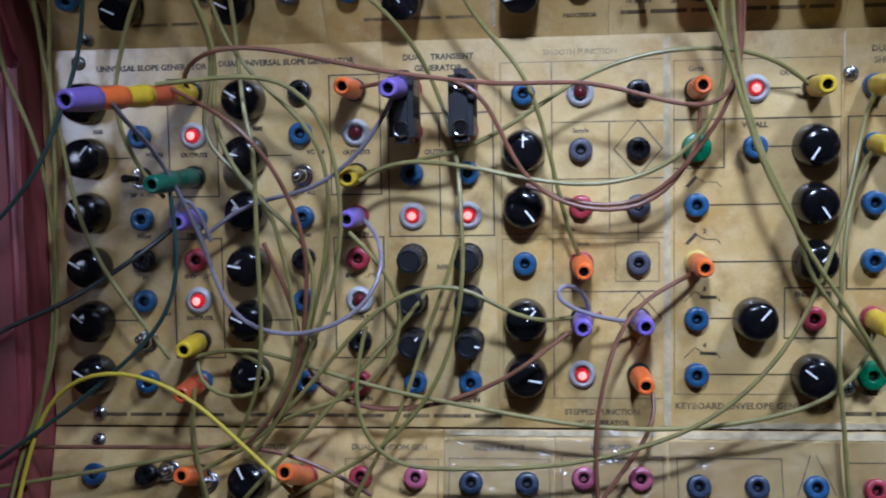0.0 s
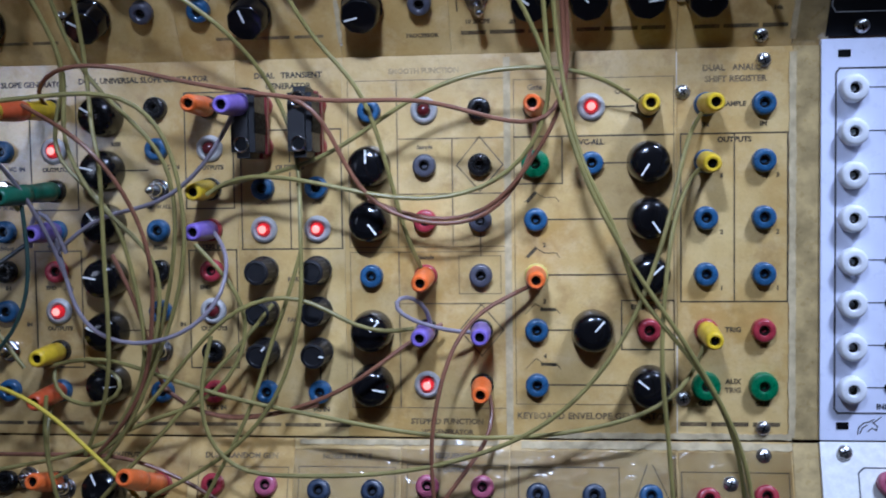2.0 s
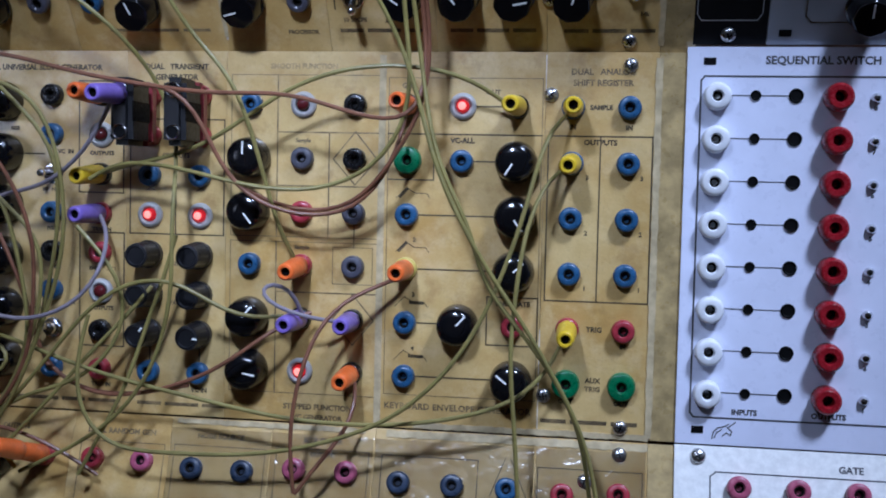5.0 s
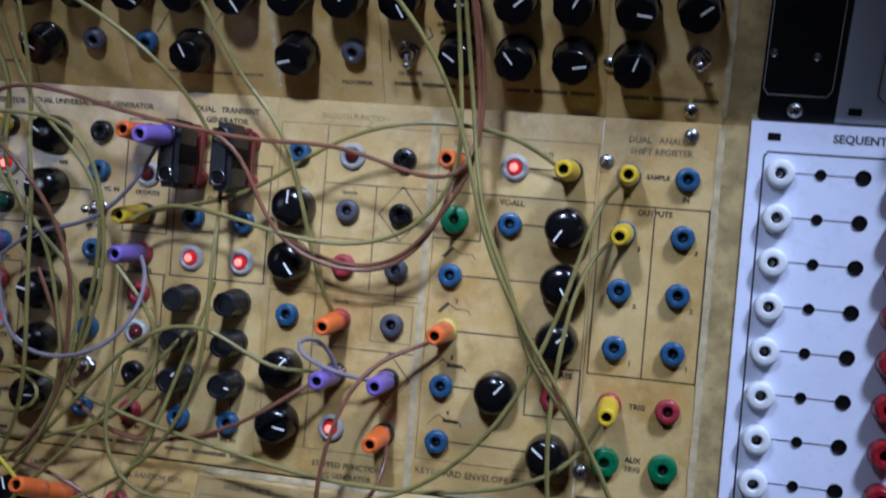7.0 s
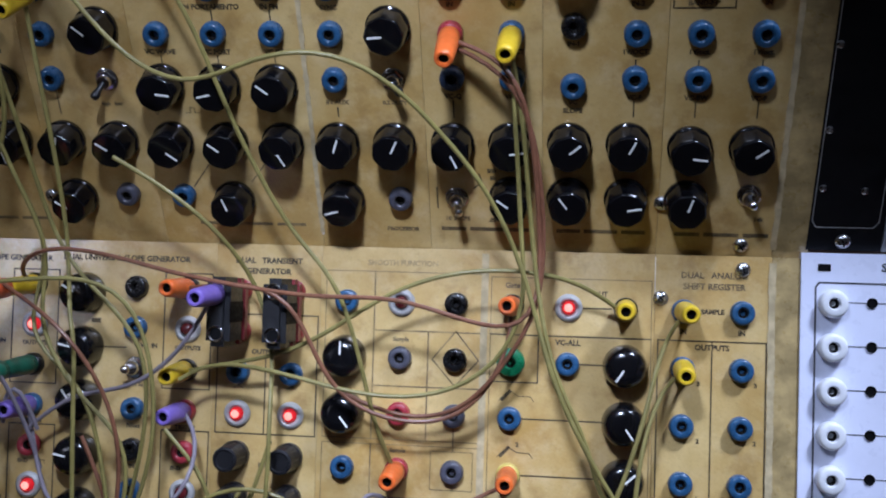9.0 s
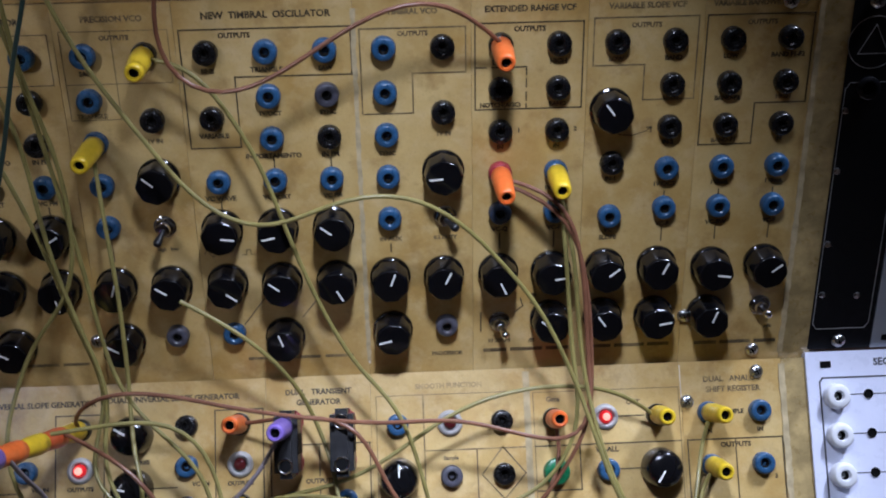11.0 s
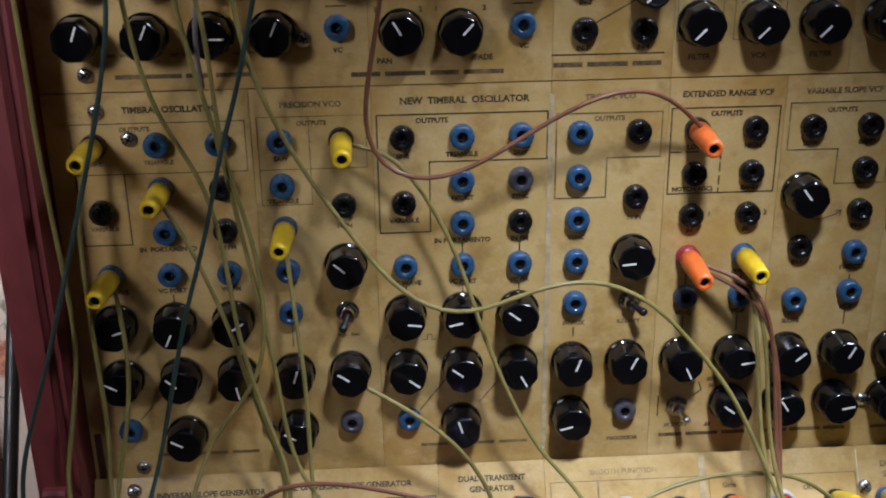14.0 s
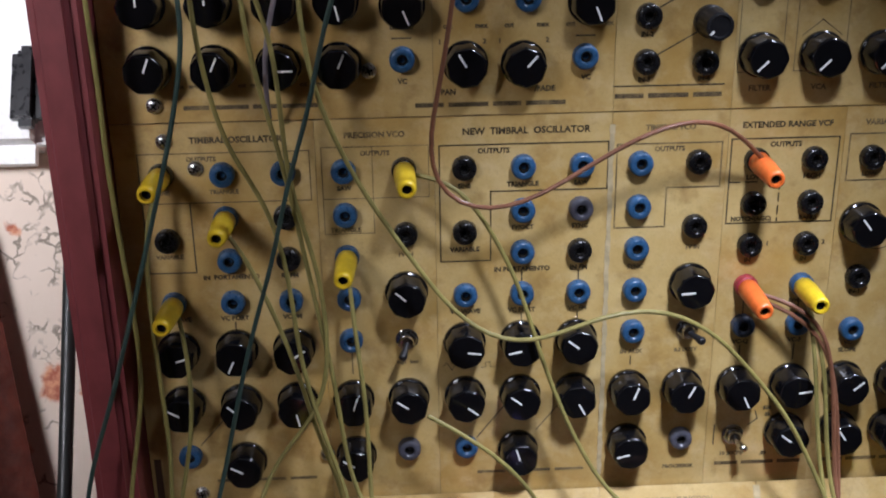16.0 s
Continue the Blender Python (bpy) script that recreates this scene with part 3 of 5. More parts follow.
shift.text("TRIG", 14.48, R[4], 2.3), shift.text("AUX", 14.48, R[5] + 1.8, 2.3), shift.text("TRIG", 14.48, R[5] - 2.2, 2.3, FADED)
shift.text("IN", 15, R[4] - 7.5, 1.9, FADED), shift.text("OUT", 14, R[5] - 8.3, 2.2), shift.text("OUT", 15, R[5] - 8.3, 2.2)
shift.text("DUAL   ANALOG", 14.52, -9.4, 2.7, FADED), shift.text("SHIFT REGISTER", 14.52, -14.4, 2.7, FADED)
shift.bars(13.55, 15.3, -170.2, 2.2)
shift.screw(15.0, -6.3), shift.screw(15.0, -171.8, 65), shift.screw(13.6, -19.8, 40), shift.screw(13.6, -158.5, 10)

# ---- bottom row: its top edge shows ----
LOWROW = (-357.0, -178.2)
B = -200.5
low_a = Module(BOTTOM, "wave_module", "yellowed lower module with jacks and a black knob", -0.35, 4, *LOWROW)
low_a.jack("blue", 0, B), low_a.jack("black", 1, B), low_a.knob(2.98, B - 3, 330, "r"), low_a.switch(1.4, B + 2, (20, 0)), low_a.switch(2.15, B - 3, (20, 0))
low_a.jack("black", 2, B), low_a.jack("red", 4, B)
low_a.screw(0.02, -184.3, 30), low_a.text("OUTPUTS", 3.3, -187, 2.3, FADED)
low_b = Module(BOTTOM, "random_generator_module", "yellowed dual random generator module", 5, 6, *LOWROW)
low_b.jack("red", 5, B), low_b.jack("pink", 6, B), low_b.text("DUAL RANDOM GEN", 5.5, -186.8, 2.6, FADED), low_b.outline(4.7, -192, 6.4, -330, FADED, 0.4)
low_c = Module(BOTTOM, "noise_source_module", "yellowed noise source module", 7, 8, *LOWROW)
low_c.jack("slate", 7, B - 2), low_c.jack("slate", 8, B - 2), low_c.text("NOISE SOURCE", 7.5, -186.8, 2.4, FADED), low_c.outline(6.6, -191.5, 8.4, -330, FADED, 0.4)
low_d = Module(BOTTOM, "sequencer_module", "yellowed sequencer module with two pink jacks", 9, 10, *LOWROW)
low_d.jack("pink", 9, B + 0.5), low_d.jack("pink", 10, B + 0.5), low_d.text("SEQUENCER", 9.5, -186, 2.4, FADED), low_d.text("OUTPUT", 9.5, -192.5, 2.0, FADED), low_d.outline(8.62, -190, 10.4, -330, FADED, 0.4)
low_e = Module(BOTTOM, "lower_envelope_module", "yellowed lower module with slate and blue jacks", 11, 13, *LOWROW)
low_e.jack("slate", 11, B - 2.5), low_e.jack("slate", 12, B - 2.5), low_e.jack("blue", 13, B - 2.5), low_e.outline(10.65, -190.5, 12.45, -330, INK, 0.4)
low_e.line((12.7, -206), (12.95, -189), width=0.4), low_e.line((13.05, -189), (13.35, -206), width=0.4)
low_f = Module(BOTTOM, "lower_register_module", "yellowed lower module with red jacks", 14, 15, *LOWROW)
low_f.jack("red", 14, B - 3.5), low_f.jack("red", 15, B - 2), low_f.outline(13.55, -192, 15.42, -330, INK, 0.4)
low_f.screw(15.0, -184.2, 15), low_f.screw(14.4, -197, 70)

# ---- upper row ----
J = (160.7, 141.0, 121.6, 101.8, 81.4)        # rows of jacks
K1, K2, K3 = 81.0, 53.8, 24.5
UP = (-2.0, 183.0)
tim = Module(UPPER, "timbral_oscillator_module", "yellowed timbral oscillator module with black fluted knobs", -0.35, 2, *UP)
X0, X1, X2, X3 = -0.08, 0.94, 1.95, 2.96
tim.jack("blue", X1, J[0], J[2], J[3]), tim.jack("blue", X2, J[0], J[3]), tim.jack("black", X2, J[1], J[2]), tim.jack("black", X0, 131.5, J[0])
tim.jack("blue", X1, J[1]), tim.jack("blue", X0, J[3], K3)
tim.knob(X0, K1, 72), tim.knob(X1, K1, 205), tim.knob(X2, K1, 58)
tim.knob(X0, K2, 300), tim.knob(X1, K2, 312), tim.knob(X2, K2, 168), tim.knob(X1, K3 - 1, 300)
tim.outline(-0.45, 170, 2.4, 148, INK, 0.4), tim.line((-0.45, 148), (-0.45, 116), (0.35, 116), (0.35, 148))
tim.text("TIMBRAL OSCILLATOR", 1.2, 175.5, 2.7), tim.text("OUTPUTS", 0.6, 167.3, 2.0, FADED), tim.text("VARIABLE", X0, 123.5, 1.9, FADED)
tim.text("TRIANGLE", X1, 152.7, 1.9, FADED), tim.text("IN  PORTAMENTO", X1, 113.3, 2.1), tim.text("IN FM", X2, 113.3, 2.1), tim.text("SINE", X0, 152.7, 1.9, FADED)
tim.text("VC PORT", X1, 93.5, 2.1), tim.text("VC FM", X2, 93.5, 2.1), tim.text("VC WAVE", X0, 93.5, 2.1)
tim.line((X1, 91.5), (X1, 86)), tim.line((X2, 91.5), (X2, 86)), tim.line((X0 + 0.2, K3 + 5), (X1 - 0.25, K2 - 8), ink=FADED)
tim.screw(0.02, 175.5, 30), tim.screw(0.5, 163.5, 60), tim.screw(0.05, 3.8, 10)
tim.bars(0.35, 2.2, 10, 1.8, (5, 7, 5), FADED)

vco = Module(UPPER, "precision_oscillator_module", "yellowed precision oscillator module with a toggle switch", 3, 4, *UP)
vco.jack("blue", X3, *J), vco.jack("black", 3.98, J[0], 131.5)
vco.knob(3.97, 106.5, 312), vco.knob(X3, K2, 18), vco.knob(3.96, K2, 305), vco.knob(X3, K3, 302), vco.jack("grey", 3.94, K3)
vco.switch(3.95, 80.6, (-18, -30), "black"), vco.screw(2.42, 22.5)
vco.outline(2.6, 171, 4.4, 148, FADED, 0.35), vco.outline(2.6, 171, 3.45, 132, FADED, 0.35)
vco.text("PRECISION VCO", 3.5, 176, 2.5, FADED), vco.text("OUTPUTS", 3.5, 168, 2.0, FADED), vco.text("SAW", X3, 152.7, 2.0), vco.text("TRIANGLE", X3, 133.6, 2.0, FADED), vco.text("1V IN", 3.97, 121.5, 2.0, FADED)
vco.text("high   low", 3.95, 69, 1.7, FADED)
vco.line((X3, 77), (X3, 64), ink=FADED)

nto = Module(UPPER, "new_timbral_oscillator_module", "yellowed new timbral oscillator module with black knobs", 5, 7, *UP)
nto.jack("black", 5, J[0], 131.5), nto.jack("blue", 6, *J[:4]), nto.jack("blue", 7, J[0], J[3]), nto.jack("grey", 7, J[1]), nto.jack("black", 7, J[2]), nto.jack("blue", 5, J[3], K3)
for c, k1, k2 in ((5, 97, 128), (6, 258, 308), (7, 308, 152)):
    nto.knob(c - 0.02, K1, k1), nto.knob(c - 0.02, K2, k2)
nto.knob(5.95, K3, 343)
nto.line((4.58, 170.5), (7.45, 170.5), (7.45, 149.5), (5.45, 149.5), (5.45, 117.5), (4.58, 117.5), (4.58, 170.5))
nto.text("NEW  TIMBRAL  OSCILLATOR", 6.05, 176.3, 2.9), nto.text("OUTPUTS", 5.5, 167.7, 2.2), nto.text("SINE", 5, 152.3, 2.0), nto.text("TRIANGLE", 6, 152.5, 2.1), nto.text("SAW", 7, 152.5, 2.0)
nto.text("1V/OCT", 6, 132.7, 2.0), nto.text("SYNC", 7, 132.7, 2.0), nto.text("IN PORTAMENTO", 6, 113.0, 2.2), nto.text("IN FM", 7, 113.0, 2.2), nto.text("VARIABLE", 5, 123.0, 2.1)
nto.text("VC WAVE", 5, 93.2, 2.2), nto.text("VC PORT", 6, 93.2, 2.1), nto.text("VC FM", 7, 93.2, 2.1, FADED)
for c in (5, 6, 7):
    nto.line((c, 91.5), (c, 86), width=0.5)
nto.line((6, 111.5), (6, 107)), nto.line((7, 111.5), (7, 107)), nto.line((5.2, K3 + 4), (5.7, K2 - 9), ink=FADED), nto.line((6.3, K3 + 7), (6.75, K2 - 8), ink=FADED)
nto.line((4.6, 66), (4.65, 68), (4.7, 66), (4.75, 64), (4.8, 66), width=0.3), nto.line((5.28, 65), (5.36, 65), (5.36, 67.5), (5.44, 67.5), (5.44, 65), (5.52, 65), width=0.3)
nto.bars(5.2, 7.2, 9.5, 1.8, (5, 7, 5), FADED)

aux = Module(UPPER, "filter_module", "yellowed faded oscillator module with a toggle switch", 8, 9, *UP)
aux.jack("blue", 8, *J), aux.jack("black", 9, J[0], 131.3), aux.knob(8.98, 106.4, 266), aux.switch(9, 81.2, (35, -12), "black")
aux.knob(7.97, 54.2, 20), aux.knob(8.96, 54.2, 26), aux.knob(7.98, 26, 256), aux.jack("grey", 9, 24.8)
aux.line((7.6, 169), (9.4, 169), (9.4, 149), (8.48, 149), (8.48, 131), (7.6, 131), (7.6, 169), ink=FADED)
aux.text("OUTPUTS", 8.5, 166.5, 2.1, FADED), aux.text("SYNC", 8, 112.5, 2.0, FADED), aux.text("1V IN", 9, 121.0, 1.9, FADED), aux.text("IN AUX", 8, 70.5, 2.1, FADED), aux.text("0.2 DUTY", 9, 70.5, 1.8, FADED)
aux.text("TIMBRAL VCO", 8.5, 176, 2.4, FADED), aux.line((8, 64), (8, 68)), aux.text("PROCESSOR", 9, 8.5, 1.9, FADED)

vcf = Module(UPPER, "extended_filter_module", "yellowed extended range filter module", 10, 11, *UP)
vcf.jack("black", 10, *J[:3]), vcf.jack("black", 11, *J[:3]), vcf.jack("slate", 10, J[4] + 1), vcf.jack("blue", 11, J[4] + 1, J[3]), vcf.jack("red", 10, J[3])
vcf.knob(9.97, 54.4, 155), vcf.knob(10.95, 54.7, 82), vcf.switch(10, 25.2, (16, -12)), vcf.knob(10.95, 29, 308)
vcf.outline(9.56, 170, 11.42, 131.5), vcf.line(*[(9.56, 150.5), (9.75, 150.5)]), vcf.line((9.85, 150.5), (10.05, 150.5)), vcf.line((10.15, 150.5), (10.35, 150.5), (10.45, 150.5), (10.45, 147))
vcf.line((10.45, 145), (10.45, 141.5)), vcf.line((10.45, 139), (10.45, 135.5)), vcf.line((10.45, 133.5), (10.45, 131.5))
vcf.text("EXTENDED RANGE VCF", 10.5, 176.0, 2.6), vcf.text("OUTPUTS", 10.5, 167.2, 2.2), vcf.text("LOW", 10, 152.6, 2.2), vcf.text("HIGH", 11, 152.6, 2.2), vcf.text("NOTCH(AGC)", 10, 133.4, 2.0), vcf.text("BAND", 11, 133.4, 2.0)
vcf.text("IN", 10, 113.8, 2.0), vcf.text("IN", 11, 113.8, 2.0), vcf.text("1", 10.33, 121.5, 2.0), vcf.text("2", 11.33, 121.5, 2.0), vcf.text("1V/OCT", 11, 93.5, 2.0), vcf.text("VC-Q", 10, 73.6, 2.1), vcf.text("VC-F", 11, 73.6, 2.1)
for c in (10, 11):
    vcf.line((c, 71.5), (c, 64)), vcf.line((c, 97.5), (c, 87))
vcf.line((10.4, 37), (10.45, 33), (10.3, 30)), vcf.line((9.65, 30), (9.65, 20)), vcf.text("10 20CPS", 10, 14.5, 2.0, FADED), vcf.text("500", 10.62, 38.5, 1.9), vcf.text("5k", 10.64, 35.0, 1.9), vcf.text(".03", 10.62, 14, 1.9)
vcf.bars(9.7, 11.35, 9.3, 2.2)

var = Module(UPPER, "variable_slope_module", "yellowed variable slope filter module", 12, 13, *UP)
var.jack("black", 12, J[0], 105.0), var.knob(11.93, 132.8, 322), var.jack("blue", 12, 79), var.jack("black", 13, *J[:3]), var.jack("blue", 13, J[3], J[4] + 1)
var.knob(11.95, 55, 50), var.knob(12.93, 55.3, 26), var.knob(11.95, 29, 325), var.knob(12.93, 29, 80)
var.line((11.6, 171), (13.4, 171), (13.4, 134), (12.5, 134), (12.5, 150), (11.6, 150), (11.6, 171), ink=FADED)
var.text("VARIABLE SLOPE VCF", 12.5, 176, 2.5, FADED), var.text("OUTPUTS", 12.5, 167.5, 2.1, FADED), var.text("LOW", 12, 152.8, 2.0, FADED), var.text("BAND", 13, 152.8, 2.0), var.text("HIGH", 13, 134.2, 2.0, FADED), var.text("IN-1", 12, 97, 2.0), var.text("IN-2", 13, 113.8, 2.0)
var.text("VC", 12, 71.3, 2.1), var.text("SLOPE", 12, 67.5, 2.1), var.text("1V/OCT.", 13, 93.6, 2.1), var.text("VC-F", 13, 73.6, 2.1, FADED), var.line((13, 90), (13, 87)), var.line((13, 71.5), (13, 65))
var.line((12.0, 120.5), (12.12, 118.0), (12.35, 117.4), (12.6, 119.5), (12.68, 121.0), width=0.4), var.line((12.6, 121.0), (12.69, 121.3), (12.68, 118.9), width=0.5)
var.bars(11.75, 13.3, 9.3, 2.2)

band = Module(UPPER, "bandwidth_filter_module", "yellowed variable bandwidth filter module", 14, 15, *UP)
band.jack("black", 14, *J[:3]), band.jack("black", 15, *J[:3]), band.jack("blue", 14, J[3], J[4] + 1), band.jack("blue", 15, J[3], J[4] + 1)
band.knob(13.95, 54, 97), band.knob(14.95, 54.5, 52), band.knob(13.95, 28.6, 18), band.screw(13.55, 24.5), band.switch(15, 29, (4, 8))
band.line((13.55, 171), (15.4, 171), (15.4, 131), (14.5, 131), (14.5, 112), (13.55, 112), (13.55, 171))
band.text("VARIABLE BANDWIDTH VCF", 14.45, 176, 2.3, FADED), band.text("OUTPUTS", 14.5, 167.5, 2.1, FADED), band.text("LOW", 14, 152.8, 2.0), band.text("BAND F1-F2", 15, 152.8, 2.0), band.text("BAND-F2", 14, 133.7, 2.0), band.text("HIGH", 15, 133.7, 2.0, FADED), band.text("BAND-F1", 14, 114.0, 2.0, FADED), band.text("IN", 15, 114, 2.0, FADED)
band.text("1V/oct.", 14, 93.6, 2.1), band.text("1V/oct.", 15, 93.6, 2.1), band.text("VC-BW", 14, 73.6, 2.1), band.text("VC-F", 15, 73.6, 2.1)
for c in (14, 15):
    band.line((c, 90), (c, 87)), band.line((c, 71.5), (c, 65))
band.text("14k", 15.2, 17, 1.9), band.bars(13.8, 15.4, 9.0, 2.2), band.screw(14.95, 4.2, 33), band.screw(14.95, 176.5, 33)

# ---- top row: its lower part shows ----
TOPROW = (183.5, 362.0)
A1, A2 = 207.0, 236.0
mixer = Module(UPPER, "mixer_module", "yellowed mixer module with rows of black knobs", -0.35, 4, *TOPROW)
fade = Module(UPPER, "crossfade_module", "yellowed panning and crossfade module", 5, 7, *TOPROW)
inputs = Module(UPPER, "processor_module", "yellowed audio processor module", 8, 9, *TOPROW)
amp = Module(UPPER, "amplifier_module", "yellowed voltage controlled amplifier module", 10, 12, *TOPROW)
spare = Module(UPPER, "upper_filter_module", "yellowed upper module with black knobs", 13, 15, *TOPROW)
for c, a, b in ((-0.08, 22, 0), (0.97, 25, 0), (2.0, 90, 30), (2.97, 24, 168)):
    mixer.knob(c, A1 + 1.5, a), mixer.knob(c, A2 - 1.5, b)
mixer.knob(4.02, A2 - 4, 158), mixer.jack("blue", 4, 208), mixer.text("VC", 4, 198.5, 2.1), mixer.text("cut  max", 4.0, 221, 1.9), mixer.screw(3.45, 203.5)
for c in (0.5, 1.5, 2.5):
    mixer.text("cut   max", c, 198.5, 1.7, FADED)
mixer.bars(0.4, 2.6, 189.5, 2.2, (5, 7, 5, 7)), mixer.screw(-0.07, 190.9, 40)
mixer.line((3.85, 216.5), (4.15, 216.5))
fade.knob(5.03, 207.8, 330), fade.knob(5.98, 207.4, 42), fade.jack("blue", 7, 207.5), fade.jack("blue", 5.05, 232), fade.jack("blue", 6.05, 231.6), fade.knob(7.06, 232, 158)
fade.text("VC", 7.03, 198.5, 2.1), fade.text("PAN", 4.75, 193.5, 2.3), fade.text("/FADE", 6.35, 194.2, 2.3), fade.bars(4.2, 6.7, 188.2, 2.3, (5, 7, 5, 7)), fade.line((6.85, 216.0), (7.15, 216.0), width=0.7)
fade.text("cut", 4.75, 221.0, 2.1), fade.text("max", 5.3, 221.0, 2.1), fade.text("cut", 5.75, 221.0, 2.1), fade.text("max", 6.3, 221.0, 2.1), fade.text("cut", 6.75, 221.0, 2.1, FADED), fade.text("max", 7.35, 221.0, 2.1, FADED)
fade.text("1", 4.62, 214.5, 2.0), fade.text("2", 5.35, 214.5, 2.0), fade.text("1", 5.6, 214.5, 2.0), fade.text("2", 6.38, 214.5, 2.0)
inputs.jack("black", 8.02, 204.5, 223.5), inputs.jack("black", 9, 203.8, 242), inputs.trim(9.02, 221, 230)
inputs.line((8.15, 206.5), (8.85, 216.5)), inputs.line((8.15, 226), (8.85, 236)), inputs.text("IN-3", 8, 196.8, 2.0), inputs.text("IN-4", 9, 196.8, 2.0), inputs.text("IN-2", 8.02, 215.8, 2.0)
inputs.line((7.5, 194.2), (9.35, 194.2)), inputs.bars(7.52, 9.32, 190.0, 2.4)
for c in (9.9, 10.92, 11.93):
    amp.knob(c, 208.5, 225), amp.jack("blue", c, 235)
amp.outline(9.55, 199, 10.3, 240, FADED, 0.35), amp.outline(10.5, 199, 11.35, 240, FADED, 0.4), amp.line((10.6, 214), (10.92, 220.5), (11.25, 214), width=0.35), amp.text("VCA", 10.95, 192, 2.3, FADED), amp.text("FILTER", 9.95, 192, 2.3, FADED), amp.text("FILTER", 12, 192, 2.3, FADED)
for c in (13, 14, 15):
    spare.knob(c, 208.5, 200 + 20 * c % 90), spare.jack("blue", c, 235)
spare.bars(13.7, 15.3, 190, 2.2), spare.screw(14.95, 190.6, 15)

# ---- the white and black modules on the right, beside the yellowed ones ----
EURO = LOWER @ Matrix.Translation((0, 0, 0.0012))
EURO_LOW = BOTTOM @ Matrix.Translation((0, 0, 0.0012))
switch_mod = Module(EURO, "sequential_switch_module", "silver sequential switch module with white and red jacks", 16.47, 19.9, -176.9, 2.0, SILVER, thick=0.005)
for r in range(8):
    v = -20.1 - 19.06 * r
    switch_mod.jack("white", 16.5, v), switch_mod.jack("crimson", 18.53, v)
    switch_mod.line((16.7, v + 0.6), (17.86, v + 0.6), width=0.5, ink=GREYINK)
    for c, rad in ((17.16, 0.0023), (17.84, 0.0032)):
        part("dark_socket", lathe([(rad, 0.0001), (rad, 0.0006), (rad * 0.86, 0.0008), (rad * 0.7, 0.0003)], 20), HOLE, switch_mod.root, switch_mod.at(c, v + 0.7))
    part("indicator_light", lathe([(0.0022, 0), (0.0022, 0.001), (0.0014, 0.0022), (0.0003, 0.0026)], 16), CHROME, switch_mod.root, switch_mod.at(19.17, v))
    switch_mod.text(str(8 - r), 19.17, v - 4.5, 2.0, GREYINK)
switch_mod.line((19.7, -164.5), (16.28, -164.5), (16.22, -162.5), (16.22, -13.0), (16.28, -11.0), (19.7, -11.0), width=0.8, ink=GREYINK)
switch_mod.text("SEQUENTIAL SWITCH", 18.27, -4.0, 3.5, GREYINK), switch_mod.text("INPUTS", 17.16, -161.6, 2.4, GREYINK), switch_mod.text("OUTPUTS", 18.6, -161.6, 2.4, GREYINK)
for v in (-4.4, -170.2):
    part("mounting_slot", box(bmesh.new(), -0.0027, 0.0027, -0.0016, 0.0016, -0.0002, 0.0003, 0.0001), HOLE, switch_mod.root, switch_mod.at(16.36, v))
for stroke in (((16.62, -174), (16.64, -171), (16.72, -169), (16.82, -168.4), (16.9, -167.2)), ((16.66, -173.6), (16.7, -171.2), (16.78, -169.8)), ((16.88, -168.6), (16.96, -170.5), (16.94, -172.2), (16.87, -171.2), (16.8, -172.6)), ((16.9, -168.6), (17.02, -166.2))):
    switch_mod.line(*stroke, width=0.5, ink=GREYINK, name="maker_mark")

gate_mod = Module(EURO_LOW, "gate_module", "white gate module with pink jacks", 16.47, 19.9, -357, -177.9, WHITE, thick=0.005)
gate_mod.screw(16.39, -182.6, 25), gate_mod.jack("pink", 17.09, -196), gate_mod.jack("pink", 18.1, -196), gate_mod.jack("pink", 19.1, -196)
gate_mod.line((19.8, -189.3), (16.70, -189.3), (16.60, -191.5), (16.60, -330), width=0.6, ink=GREYINK), gate_mod.text("GATE", 19.0, -185.5, 3.0, GREYINK)

black_mod = Module(UPPER, "black_module", "black blank module with a thin outlined field", 16.55, 16.8, 2.4, 182.5, BLACKPANEL, thick=0.002, gap=0.0)
LINEWHITE = plastic("thin_white_line", (0.35, 0.35, 0.34), 0.6, 0.2)
black_mod.line((17.2, 60), (17.2, 17), (17.12, 14), (16.18, 14), (16.1, 17), (16.1, 136), (16.18, 139), (17.12, 139), (17.2, 136), (17.2, 60), width=0.4, ink=LINEWHITE)
black_mod.screw(16.65, 7.3, 20), black_mod.screw(16.45, 175.5, 20)
for c, v in ((16.15, 97), (16.17, 60), (16.2, 33), (16.88, 32), (16.15, 126)):
    part("small_stud", lathe([(0.0016, 0), (0.0015, 0.0008), (0.0004, 0.0012)], 14), STEEL, black_mod.root, black_mod.at(c, v))
black_mod.line(*[(16.5 + 0.46 * math.cos(a * math.pi / 18), 157 + 11.7 * math.sin(a * math.pi / 18)) for a in range(37)], width=0.4, ink=LINEWHITE, name="round_emblem")
black_mod.line((16.5, 165), (16.23, 152), (16.77, 152), (16.5, 165), width=0.4, ink=LINEWHITE, name="emblem_triangle")
part("socket_ring", lathe([(0.0052, -0.0002), (0.0052, 0.0018), (0.0046, 0.0022), (0.0032, 0.0022), (0.0032, 0.0002)], 20), PLUG["black"], black_mod.root, black_mod.at(16.5, 136.5))
part("socket_bore", lathe([(0.0032, -0.0002), (0.0032, 0.0004)], 16), HOLE, black_mod.root, black_mod.at(16.5, 136.5))
blank = Module(UPPER, "blank_panel", "plain dark grey blanking panel above the black module", 16.55, 16.8, 183.2, 362, BLACKPANEL, thick=0.002, gap=0.0)
GREYPANEL = plastic("grey_panel", (0.36, 0.38, 0.42), 0.4, 0.1, scale=60)
